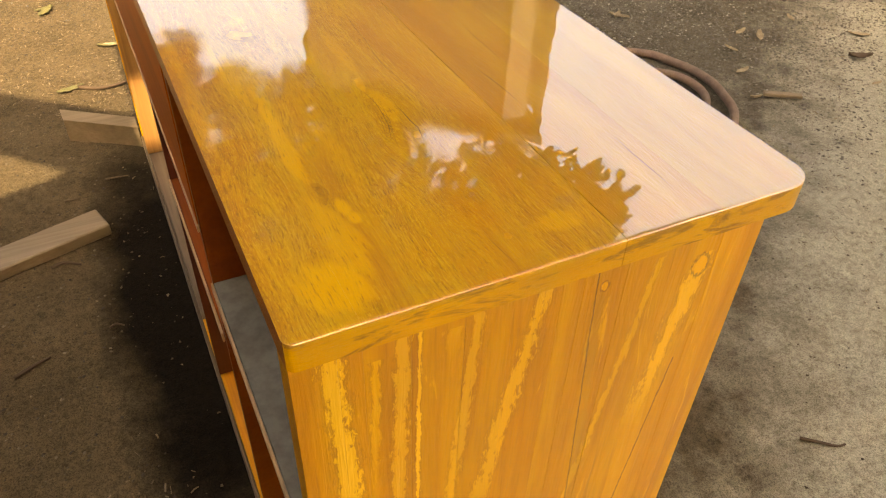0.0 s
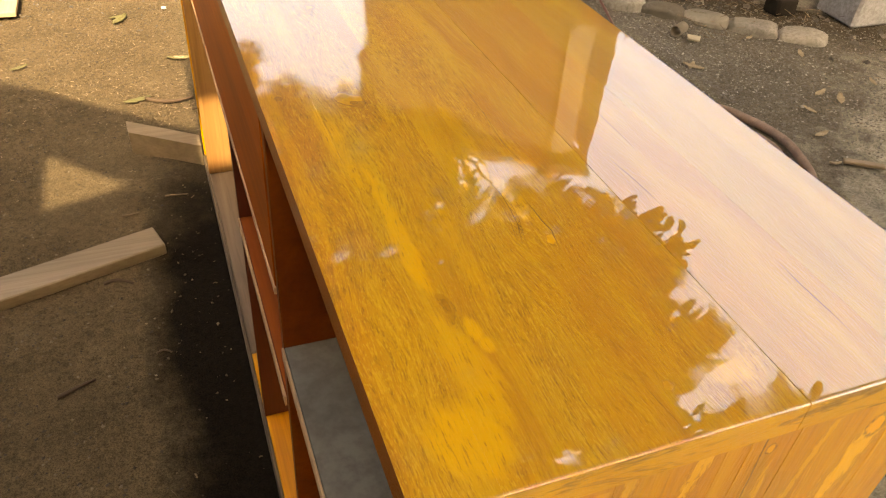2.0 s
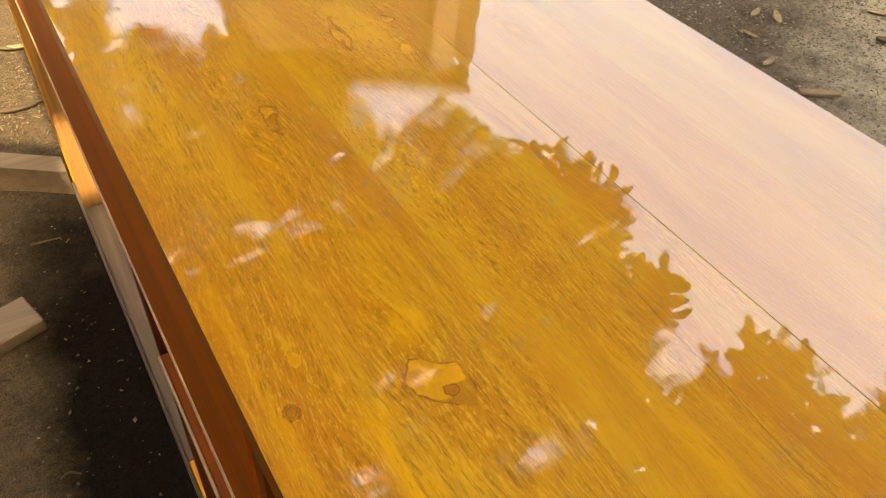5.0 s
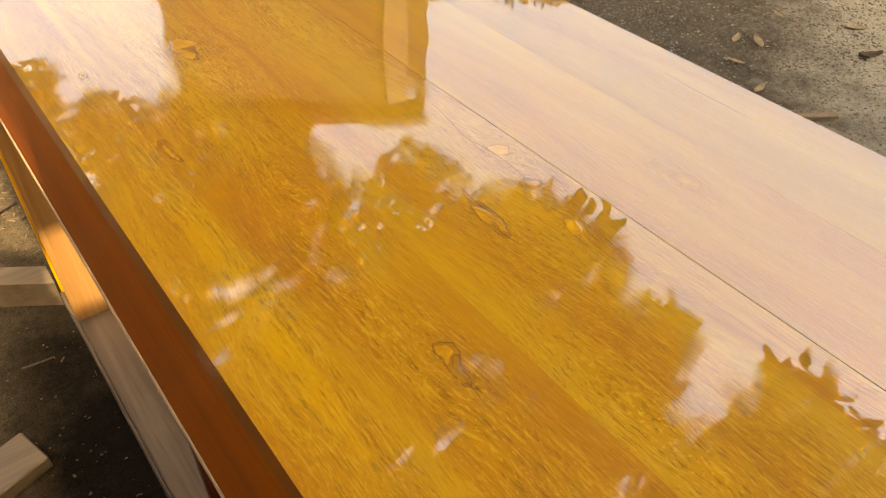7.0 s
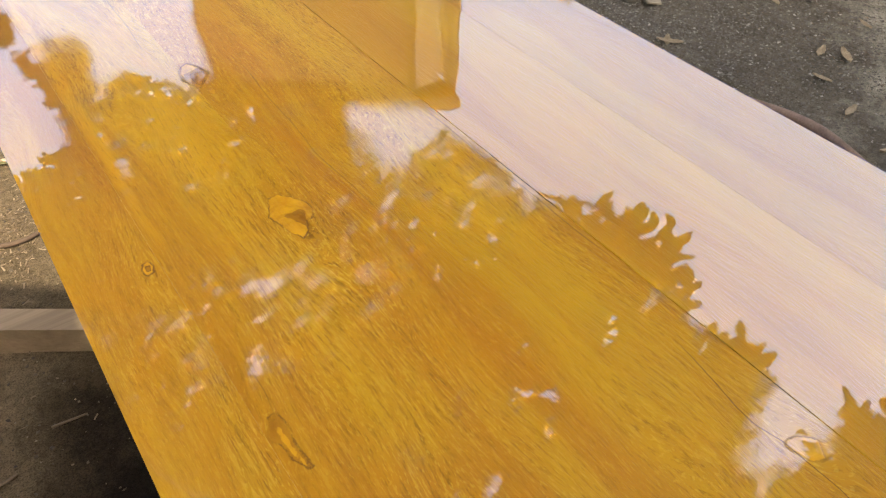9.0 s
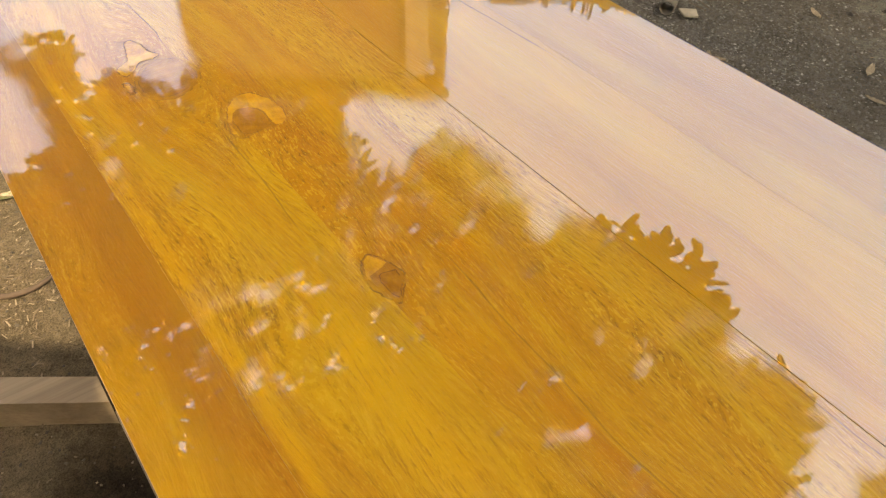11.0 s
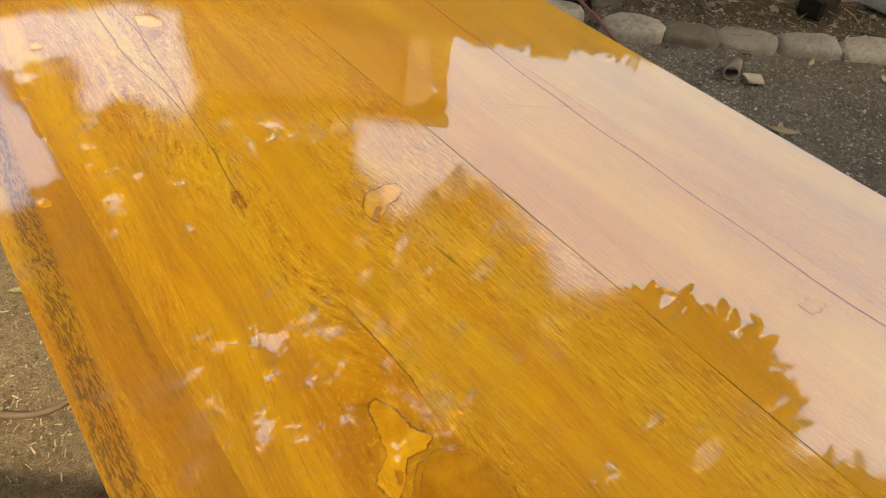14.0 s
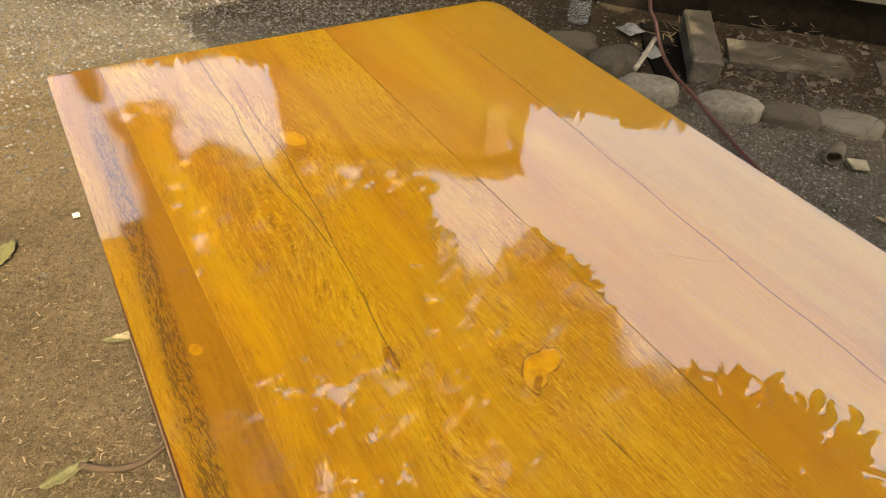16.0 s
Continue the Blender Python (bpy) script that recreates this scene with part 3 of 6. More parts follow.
def tube_bm(points, radius, sides=10, steps=8, taper=None):
    """A round tube along a smooth line through the points."""
    pts = [Vector(p) for p in points]
    line = []
    for i in range(len(pts) - 1):
        p0, p1, p2, p3 = pts[max(i - 1, 0)], pts[i], pts[i + 1], pts[min(i + 2, len(pts) - 1)]
        for s in range(steps):
            t = s / steps
            line.append(0.5 * ((2 * p1) + (p2 - p0) * t + (2 * p0 - 5 * p1 + 4 * p2 - p3) * t * t + (3 * p1 - p0 - 3 * p2 + p3) * t ** 3))
    line.append(pts[-1])
    bm = bmesh.new()
    rings = []
    up = Vector((0, 0, 1))
    for i, p in enumerate(line):
        d = (line[min(i + 1, len(line) - 1)] - line[max(i - 1, 0)]).normalized()
        side = d.cross(up)
        side = side.normalized() if side.length > 1e-3 else Vector((1, 0, 0))
        top = side.cross(d).normalized()
        r = radius if taper is None else radius + (taper - radius) * i / (len(line) - 1)
        rings.append([bm.verts.new(p + side * r * math.cos(a) + top * r * math.sin(a)) for a in (2 * math.pi * k / sides for k in range(sides))])
    for a, b in zip(rings, rings[1:]):
        for k in range(sides):
            bm.faces.new((a[k], a[(k + 1) % sides], b[(k + 1) % sides], b[k]))
    bm.faces.new(rings[0][::-1])
    bm.faces.new(rings[-1])
    bmesh.ops.recalc_face_normals(bm, faces=bm.faces)
    return bm


def stuff(name, verts, faces, mat, label, category, smooth=False):
    me = bpy.data.meshes.new(name)
    me.from_pydata(verts, [], faces)
    me.materials.append(mat)
    if smooth:
        for f in me.polygons:
            f.use_smooth = True
    return tagged(new(name, me), label, category, kind="stuff")


# ---- ground ----


def height(x, y):
    return 0.010 * noise.noise(Vector((x * 1.3, y * 1.3, 0))) + 0.005 * noise.noise(Vector((x * 5, y * 5, 3))) + 0.0025 * noise.noise(Vector((x * 17, y * 17, 7))) - 0.006


def build_ground():
    def axis(lo, hi, step):
        inner = np.arange(lo, hi + 1e-6, step)
        grow = np.cumsum(step * 1.28 ** np.arange(1, 33))
        return np.concatenate([lo - grow[::-1], inner, hi + grow])
    xs, ys = axis(-1.6, 4.0, 0.03), axis(-0.6, 5.4, 0.03)
    verts = [(float(x), float(y), height(x, y)) for y in ys for x in xs]
    w = len(xs)
    faces = [(j * w + i, j * w + i + 1, (j + 1) * w + i + 1, (j + 1) * w + i) for j in range(len(ys) - 1) for i in range(w - 1)]
    me = bpy.data.meshes.new("ground")
    me.from_pydata(verts, [], faces)
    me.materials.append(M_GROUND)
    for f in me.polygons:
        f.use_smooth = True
    tagged(new("ground", me), "packed bare earth with sawdust and grit, stains and shade painted dark", "ground", kind="structure")


build_ground()

# ---- the counter ----
XL, XR, Y0, Y1, TOP = 0.062, 0.443, 0.301, 2.098, 0.900
THICK = 0.022
counter = tagged(empty("shop_counter", (0.25, 1.2, 0)), "long wooden counter with wet yellow-orange varnished plank top", "counter")

# knots of the top: outline, putty, open heart (places across and along the board) and how dark they are
KNOTS = []


def knot(outline, putty, heart, dark):
    """putty None: the whole outline was filled."""
    KNOTS.append((outline, outline if putty is None else putty, heart, dark))


knot([(0.1281, 0.6948), (0.1326, 0.6936), (0.1379, 0.6874), (0.1445, 0.6852), (0.1449, 0.6780), (0.1448, 0.6702), (0.1409, 0.6634), (0.1342, 0.6679), (0.1284, 0.6725), (0.1235, 0.6789), (0.1209, 0.6859)],
     [(0.1281, 0.6948), (0.1326, 0.6936), (0.1379, 0.6874), (0.1445, 0.6852), (0.1442, 0.6761), (0.1383, 0.6769), (0.1331, 0.6767), (0.1341, 0.6708), (0.1286, 0.6728), (0.1235, 0.6789), (0.1213, 0.6857)],
     [(0.1336, 0.6777), (0.1382, 0.6767), (0.1401, 0.6735), (0.1354, 0.6717), (0.1326, 0.6742)], 0.7)
knot([(0.0870, 0.7210), (0.0901, 0.7208), (0.0915, 0.7170), (0.0897, 0.7137), (0.0870, 0.7135), (0.0852, 0.7163)],
     None,
     [], 0.1)
knot([(0.0761, 0.6980), (0.0790, 0.6986), (0.0809, 0.6949), (0.0798, 0.6919), (0.0760, 0.6918), (0.0748, 0.6951)],
     [],
     [(0.0765, 0.6972), (0.0787, 0.6977), (0.0799, 0.6950), (0.0787, 0.6926), (0.0764, 0.6930), (0.0756, 0.6951)], 0.6)
knot([(0.1424, 0.8901), (0.1456, 0.8893), (0.1504, 0.8860), (0.1498, 0.8807), (0.1471, 0.8774), (0.1439, 0.8696), (0.1432, 0.8645), (0.1437, 0.8600), (0.1404, 0.8639), (0.1395, 0.8688), (0.1399, 0.8757), (0.1415, 0.8814), (0.1406, 0.8855)],
     [(0.1423, 0.8888), (0.1470, 0.8873), (0.1481, 0.8819), (0.1450, 0.8806), (0.1416, 0.8779), (0.1398, 0.8692), (0.1401, 0.8746), (0.1424, 0.8818), (0.1411, 0.8854)],
     [(0.1457, 0.8808), (0.1483, 0.8790), (0.1437, 0.8697), (0.1416, 0.8637), (0.1406, 0.8683), (0.1421, 0.8748)], 0.7)
knot([(0.2222, 0.9711), (0.2250, 0.9708), (0.2219, 0.9600), (0.2233, 0.9487), (0.2237, 0.9380), (0.2206, 0.9294), (0.2188, 0.9242), (0.2151, 0.9234), (0.2143, 0.9328), (0.2140, 0.9431), (0.2163, 0.9547)],
     [(0.2174, 0.9560), (0.2193, 0.9515), (0.2223, 0.9441), (0.2226, 0.9376), (0.2182, 0.9276), (0.2162, 0.9350), (0.2146, 0.9438)],
     [(0.2177, 0.9405), (0.2191, 0.9370), (0.2169, 0.9315), (0.2149, 0.9339)], 0.7)
knot([(0.2504, 0.9194), (0.2540, 0.9143), (0.2521, 0.9075), (0.2475, 0.9042), (0.2447, 0.9072), (0.2462, 0.9136)],
     None,
     [], 0.3)
knot([(0.2574, 0.9934), (0.2642, 0.9926), (0.2701, 0.9872), (0.2655, 0.9806), (0.2603, 0.9823)],
     None,
     [], 0.4)
knot([(0.2562, 0.9580), (0.2582, 0.9536), (0.2621, 0.9503), (0.2603, 0.9476), (0.2545, 0.9475), (0.2536, 0.9522)],
     None,
     [], 0.5)
knot([(0.3202, 0.9170), (0.3295, 0.9135), (0.3355, 0.9039), (0.3344, 0.8959), (0.3263, 0.8930), (0.3213, 0.8995), (0.3265, 0.9023), (0.3199, 0.9095)],
     None,
     [], 0.3)
knot([(0.1066, 1.1104), (0.1097, 1.1110), (0.1104, 1.1057), (0.1094, 1.0990), (0.1101, 1.0900), (0.1105, 1.0829), (0.1089, 1.0829), (0.1063, 1.0893), (0.1056, 1.0968), (0.1020, 1.1006), (0.1031, 1.1048)],
     [(0.1084, 1.1074), (0.1079, 1.1030), (0.1082, 1.0984), (0.1088, 1.0923), (0.1097, 1.0837), (0.1085, 1.0840), (0.1069, 1.0914), (0.1062, 1.0981), (0.1062, 1.1027)],
     [(0.1054, 1.1082), (0.1078, 1.1081), (0.1051, 1.1005), (0.1028, 1.1013)], 0.7)
knot([(0.1619, 1.2273), (0.1667, 1.2278), (0.1716, 1.2219), (0.1758, 1.2149), (0.1764, 1.2082), (0.1735, 1.2026), (0.1701, 1.2033), (0.1671, 1.1945), (0.1635, 1.1922), (0.1598, 1.1984), (0.1581, 1.2069), (0.1564, 1.2140)],
     None,
     [(0.1622, 1.2121), (0.1663, 1.2114), (0.1711, 1.2118), (0.1728, 1.2091), (0.1683, 1.1986), (0.1658, 1.2042)], 0.7)
knot([(0.0945, 1.2157), (0.0969, 1.2167), (0.0987, 1.2129), (0.0974, 1.2085), (0.0944, 1.2080), (0.0931, 1.2115)],
     None,
     [(0.0953, 1.2143), (0.0970, 1.2140), (0.0969, 1.2106), (0.0949, 1.2102)], 0.8)
knot([(0.1720, 1.3739), (0.1769, 1.3761), (0.1798, 1.3722), (0.1828, 1.3628), (0.1840, 1.3583), (0.1798, 1.3524), (0.1732, 1.3444), (0.1704, 1.3497), (0.1673, 1.3586), (0.1685, 1.3673)],
     [(0.1725, 1.3735), (0.1769, 1.3754), (0.1810, 1.3673), (0.1759, 1.3657), (0.1704, 1.3642), (0.1690, 1.3571), (0.1686, 1.3643)],
     [(0.1742, 1.3633), (0.1819, 1.3616), (0.1808, 1.3552), (0.1745, 1.3469), (0.1729, 1.3513), (0.1726, 1.3584)], 0.7)
knot([(0.1760, 1.3399), (0.1800, 1.3380), (0.1774, 1.3327), (0.1759, 1.3357)],
     None,
     [], 0.2)
knot([(0.1737, 1.5130), (0.1796, 1.5192), (0.1842, 1.5213), (0.1901, 1.5198), (0.1925, 1.5156), (0.1963, 1.5078), (0.1975, 1.4967), (0.1959, 1.4879), (0.1917, 1.4844), (0.1854, 1.4832), (0.1744, 1.4841), (0.1706, 1.4824), (0.1668, 1.4841), (0.1652, 1.4905), (0.1676, 1.5010)],
     [(0.1737, 1.5130), (0.1796, 1.5192), (0.1842, 1.5213), (0.1901, 1.5198), (0.1925, 1.5156), (0.1963, 1.5078), (0.1975, 1.4967), (0.1959, 1.4879), (0.1914, 1.4840), (0.1883, 1.4852), (0.1875, 1.4921), (0.1883, 1.4990), (0.1867, 1.5041), (0.1826, 1.5076), (0.1770, 1.5091), (0.1727, 1.5055), (0.1687, 1.4972), (0.1680, 1.4856), (0.1658, 1.4895), (0.1681, 1.5007)],
     [(0.1765, 1.5084), (0.1823, 1.5071), (0.1864, 1.5036), (0.1878, 1.4984), (0.1872, 1.4907), (0.1866, 1.4848), (0.1736, 1.4847), (0.1702, 1.4870), (0.1703, 1.4976)], 0.5)
knot([(0.1435, 1.5692), (0.1524, 1.5789), (0.1611, 1.5804), (0.1698, 1.5766), (0.1750, 1.5665), (0.1761, 1.5569), (0.1736, 1.5488), (0.1646, 1.5401), (0.1546, 1.5362), (0.1443, 1.5399), (0.1398, 1.5498), (0.1403, 1.5602)],
     [],
     [(0.1454, 1.5679), (0.1529, 1.5765), (0.1608, 1.5773), (0.1685, 1.5742), (0.1734, 1.5647), (0.1739, 1.5564), (0.1716, 1.5494), (0.1635, 1.5426), (0.1552, 1.5394), (0.1456, 1.5424), (0.1421, 1.5518), (0.1424, 1.5606)], 0.55)
knot([(0.1512, 1.6104), (0.1548, 1.6106), (0.1583, 1.6038), (0.1595, 1.5929), (0.1637, 1.5854), (0.1585, 1.5830), (0.1507, 1.5833), (0.1451, 1.5758), (0.1398, 1.5717), (0.1377, 1.5750), (0.1368, 1.5806), (0.1400, 1.5840), (0.1462, 1.5884), (0.1479, 1.5964)],
     None,
     [(0.1451, 1.5826), (0.1473, 1.5791), (0.1439, 1.5755), (0.1424, 1.5769)], 0.8)
knot([(0.1352, 1.5659), (0.1381, 1.5647), (0.1387, 1.5595), (0.1378, 1.5526), (0.1354, 1.5525), (0.1346, 1.5576)],
     [(0.1359, 1.5632), (0.1378, 1.5622), (0.1373, 1.5544), (0.1357, 1.5540)],
     [], 0.9)
knot([(0.2091, 1.7087), (0.2146, 1.7159), (0.2190, 1.7173), (0.2234, 1.7167), (0.2275, 1.7178), (0.2323, 1.7154), (0.2323, 1.7102), (0.2283, 1.7055), (0.2227, 1.7045), (0.2197, 1.7042), (0.2157, 1.6995), (0.2091, 1.6963), (0.2076, 1.7006), (0.2077, 1.7057)],
     None,
     [(0.2151, 1.7057), (0.2171, 1.7036), (0.2107, 1.6972), (0.2094, 1.7015)], 0.8)
knot([(0.1604, 1.7511), (0.1632, 1.7509), (0.1638, 1.7427), (0.1617, 1.7369), (0.1586, 1.7381), (0.1586, 1.7450)],
     [(0.1609, 1.7481), (0.1621, 1.7475), (0.1614, 1.7397), (0.1600, 1.7392)],
     [(0.1610, 1.7500), (0.1620, 1.7495), (0.1593, 1.7384), (0.1592, 1.7439)], 0.8)
knot([(0.0826, 1.7926), (0.0855, 1.7939), (0.0880, 1.7907), (0.0873, 1.7863), (0.0845, 1.7854), (0.0821, 1.7885)],
     None,
     [], 0.05)
knot([(0.1833, 1.9540), (0.1919, 1.9541), (0.1971, 1.9422), (0.1944, 1.9303), (0.1883, 1.9198), (0.1806, 1.9162), (0.1795, 1.9261), (0.1810, 1.9403)],
     [(0.1833, 1.9540), (0.1919, 1.9541), (0.1971, 1.9422), (0.1944, 1.9334), (0.1863, 1.9341), (0.1815, 1.9416)],
     [(0.1853, 1.9315), (0.1903, 1.9277), (0.1847, 1.9200), (0.1813, 1.9259)], 0.5)
knot([(0.1176, 1.9469), (0.1213, 1.9480), (0.1240, 1.9439), (0.1221, 1.9392), (0.1179, 1.9391), (0.1161, 1.9427)],
     None,
     [], 0.4)
knot([(0.1988, 0.5634), (0.2045, 0.5666), (0.2050, 0.5595), (0.2026, 0.5461), (0.1996, 0.5393), (0.1976, 0.5442), (0.1968, 0.5526)],
     None,
     [], 0.1)
knot([(0.2102, 0.4699), (0.2150, 0.4699), (0.2149, 0.4635), (0.2109, 0.4597), (0.2081, 0.4629)],
     None,
     [], 0.1)
knot([(0.1199, 0.4374), (0.1250, 0.4348), (0.1273, 0.4292), (0.1274, 0.4196), (0.1225, 0.4095), (0.1224, 0.4165), (0.1216, 0.4251)],
     [],
     [(0.1219, 0.4322), (0.1248, 0.4300), (0.1256, 0.4224), (0.1239, 0.4167), (0.1227, 0.4232)], 0.5)
knot([(0.2135, 0.3381), (0.2173, 0.3382), (0.2182, 0.3335), (0.2147, 0.3309), (0.2120, 0.3332)],
     None,
     [], 0.2)
knot([(0.3350, 1.5514), (0.3430, 1.5516), (0.3462, 1.5443), (0.3402, 1.5435), (0.3351, 1.5448)],
     None,
     [], 0.3)
# places where the grain swerves round a buried knot: across, along, half width, half length
SWERVES = [(0.072, 1.436, 0.013, 0.022), (0.199, 0.485, 0.012, 0.034), (0.326, 0.905, 0.006, 0.010), (0.339, 1.549, 0.008, 0.012), (0.354, 1.426, 0.005, 0.008), (0.327, 1.745, 0.006, 0.008),
           (0.402, 1.361, 0.006, 0.008), (0.232, 0.616, 0.004, 0.018), (0.148, 1.017, 0.005, 0.014), (0.268, 0.985, 0.006, 0.014), (0.366, 1.606, 0.004, 0.012), (0.150, 1.86, 0.008, 0.03),
           (0.165, 1.665, 0.010, 0.02), (0.205, 1.66, 0.008, 0.02), (0.125, 1.36, 0.007, 0.03), (0.24, 1.25, 0.006, 0.03), (0.13, 0.9, 0.006, 0.03), (0.19, 0.78, 0.008, 0.03)]
# smears of yellow putty and pale sapwood: across, along, half width, half length, amount
PATCHES = [(0.099, 0.334, 0.024, 0.026, 0.75), (0.118, 0.37, 0.014, 0.05, 0.55), (0.118, 0.50, 0.007, 0.075, 0.75), (0.109, 0.60, 0.005, 0.06, 0.5), (0.150, 0.46, 0.008, 0.05, 0.3),
           (0.131, 0.403, 0.006, 0.014, 0.85), (0.134, 0.390, 0.005, 0.008, 0.8), (0.136, 0.712, 0.010, 0.014, 0.45), (0.072, 0.6, 0.005, 0.22, 0.3), (0.145, 1.30, 0.01, 0.09, 0.25), (0.1055, 1.40, 0.004, 0.22, 0.45),
           (0.205, 0.62, 0.006, 0.06, 0.35), (0.206, 0.515, 0.007, 0.03, 0.5), (0.25, 0.335, 0.02, 0.012, 0.5), (0.09, 0.95, 0.006, 0.12, 0.3), (0.222, 1.45, 0.012, 0.10, 0.2), (0.112, 1.86, 0.008, 0.2, 0.35),
           (0.122, 1.62, 0.008, 0.1, 0.3), (0.235, 0.955, 0.02, 0.035, 0.4)]


def smooth(e0, e1, x):
    t = np.clip((x - e0) / (e1 - e0), 0, 1)
    return t * t * (3 - 2 * t)


def outline_distance(X, Y, poly):
    """Signed distance in millimetres to a closed outline, below nought inside it."""
    best, hit = np.full_like(X, 1e9), np.zeros(X.shape, bool)
    for (xa, ya), (xb, yb) in zip(poly, poly[1:] + poly[:1]):
        dx, dy = xb - xa, yb - ya
        f = np.clip(((X - xa) * dx + (Y - ya) * dy) / (dx * dx + dy * dy), 0, 1)
        best = np.minimum(best, np.hypot(X - xa - f * dx, Y - ya - f * dy))
        if ya != yb:
            hit ^= ((ya > Y) != (yb > Y)) & (X < dx * (Y - ya) / dy + xa)
    return np.where(hit, -1000.0, 1000.0) * best


def grain_at(x, y, seed):
    """Across-grain place bent round the knots; smears of putty."""
    gx = x + 0.006 * np.sin(y * 3.1 + seed) + 0.003 * np.sin(y * 9.7 + seed * 2.3) + 0.0022 * np.sin(y * 23 + x * 60 + seed) + 0.0012 * np.sin(y * 51 - x * 110 + seed)
    centres = list(SWERVES)
    for outline, *_ in KNOTS:
        xs, ys = [q[0] for q in outline], [q[1] for q in outline]
        centres.append(((min(xs) + max(xs)) / 2, (min(ys) + max(ys)) / 2, (max(xs) - min(xs)) / 2, (max(ys) - min(ys)) / 2))
    halo = np.zeros_like(x)
    for kx, ky, rx, ry in centres:
        dx, dy = (x - kx), (y - ky)
        far = np.exp(-((dx / (rx * 3.0)) ** 2 + (dy / (ry * 3.4)) ** 2))
        gx = gx - np.sign(dx) * rx * 0.62 * far * (1 - np.exp(-np.abs(dx) / (rx * 0.9)))
        halo = np.maximum(halo, min(1.0, rx / 0.010) * np.exp(-((dx / (rx * 1.9)) ** 2 + (dy / (ry * 2.1)) ** 2)))
    patch = np.zeros_like(x)
    for px, py, rx, ry, amount in PATCHES:
        d = np.sqrt(((x - px) / rx) ** 2 + ((y - py) / ry) ** 2) + 0.18 * np.sin(y * 60 + px * 40) * np.sin(x * 120 + py * 20) + 0.08 * np.sin(x * 430 + y * 150)
        patch = np.maximum(patch, amount * (1 - smooth(0.6, 1.1, d)))
    # sapwood wedge along the first joint
    wedge = (1 - smooth(0.0002, 0.0009, x - (0.1052 - 0.0042 * (y - 0.3)))) * smooth(-0.0085, -0.001, x - (0.1052 - 0.0042 * (y - 0.3))) * smooth(0.56, 0.62, y) * (1 - smooth(0.66, 0.70, y))
    return gx, halo, np.maximum(patch, 0.8 * wedge)


def knot_fields(X, Y):
    """Distances to the nearest putty, heart and outline, and that knot's darkness."""
    putty_at, heart_at, rim_at, dark = np.full_like(X, 90.0), np.full_like(X, 90.0), np.full_like(X, 90.0), np.zeros_like(X)
    for outline, putty, heart, dk in KNOTS:
        xs, ys = [q[0] for q in outline], [q[1] for q in outline]
        on = (X > min(xs) - 0.012) & (X < max(xs) + 0.012) & (Y > min(ys) - 0.012) & (Y < max(ys) + 0.012)
        if not on.any():
            continue
        d = outline_distance(X[on], Y[on], outline)
        dark[on] = np.where(d < rim_at[on], dk, dark[on])
        rim_at[on] = np.minimum(rim_at[on], d)
        for field, poly in ((putty_at, putty), (heart_at, heart)):
            if poly:
                field[on] = np.minimum(field[on], outline_distance(X[on], Y[on], poly))
    return putty_at, heart_at, rim_at, dark


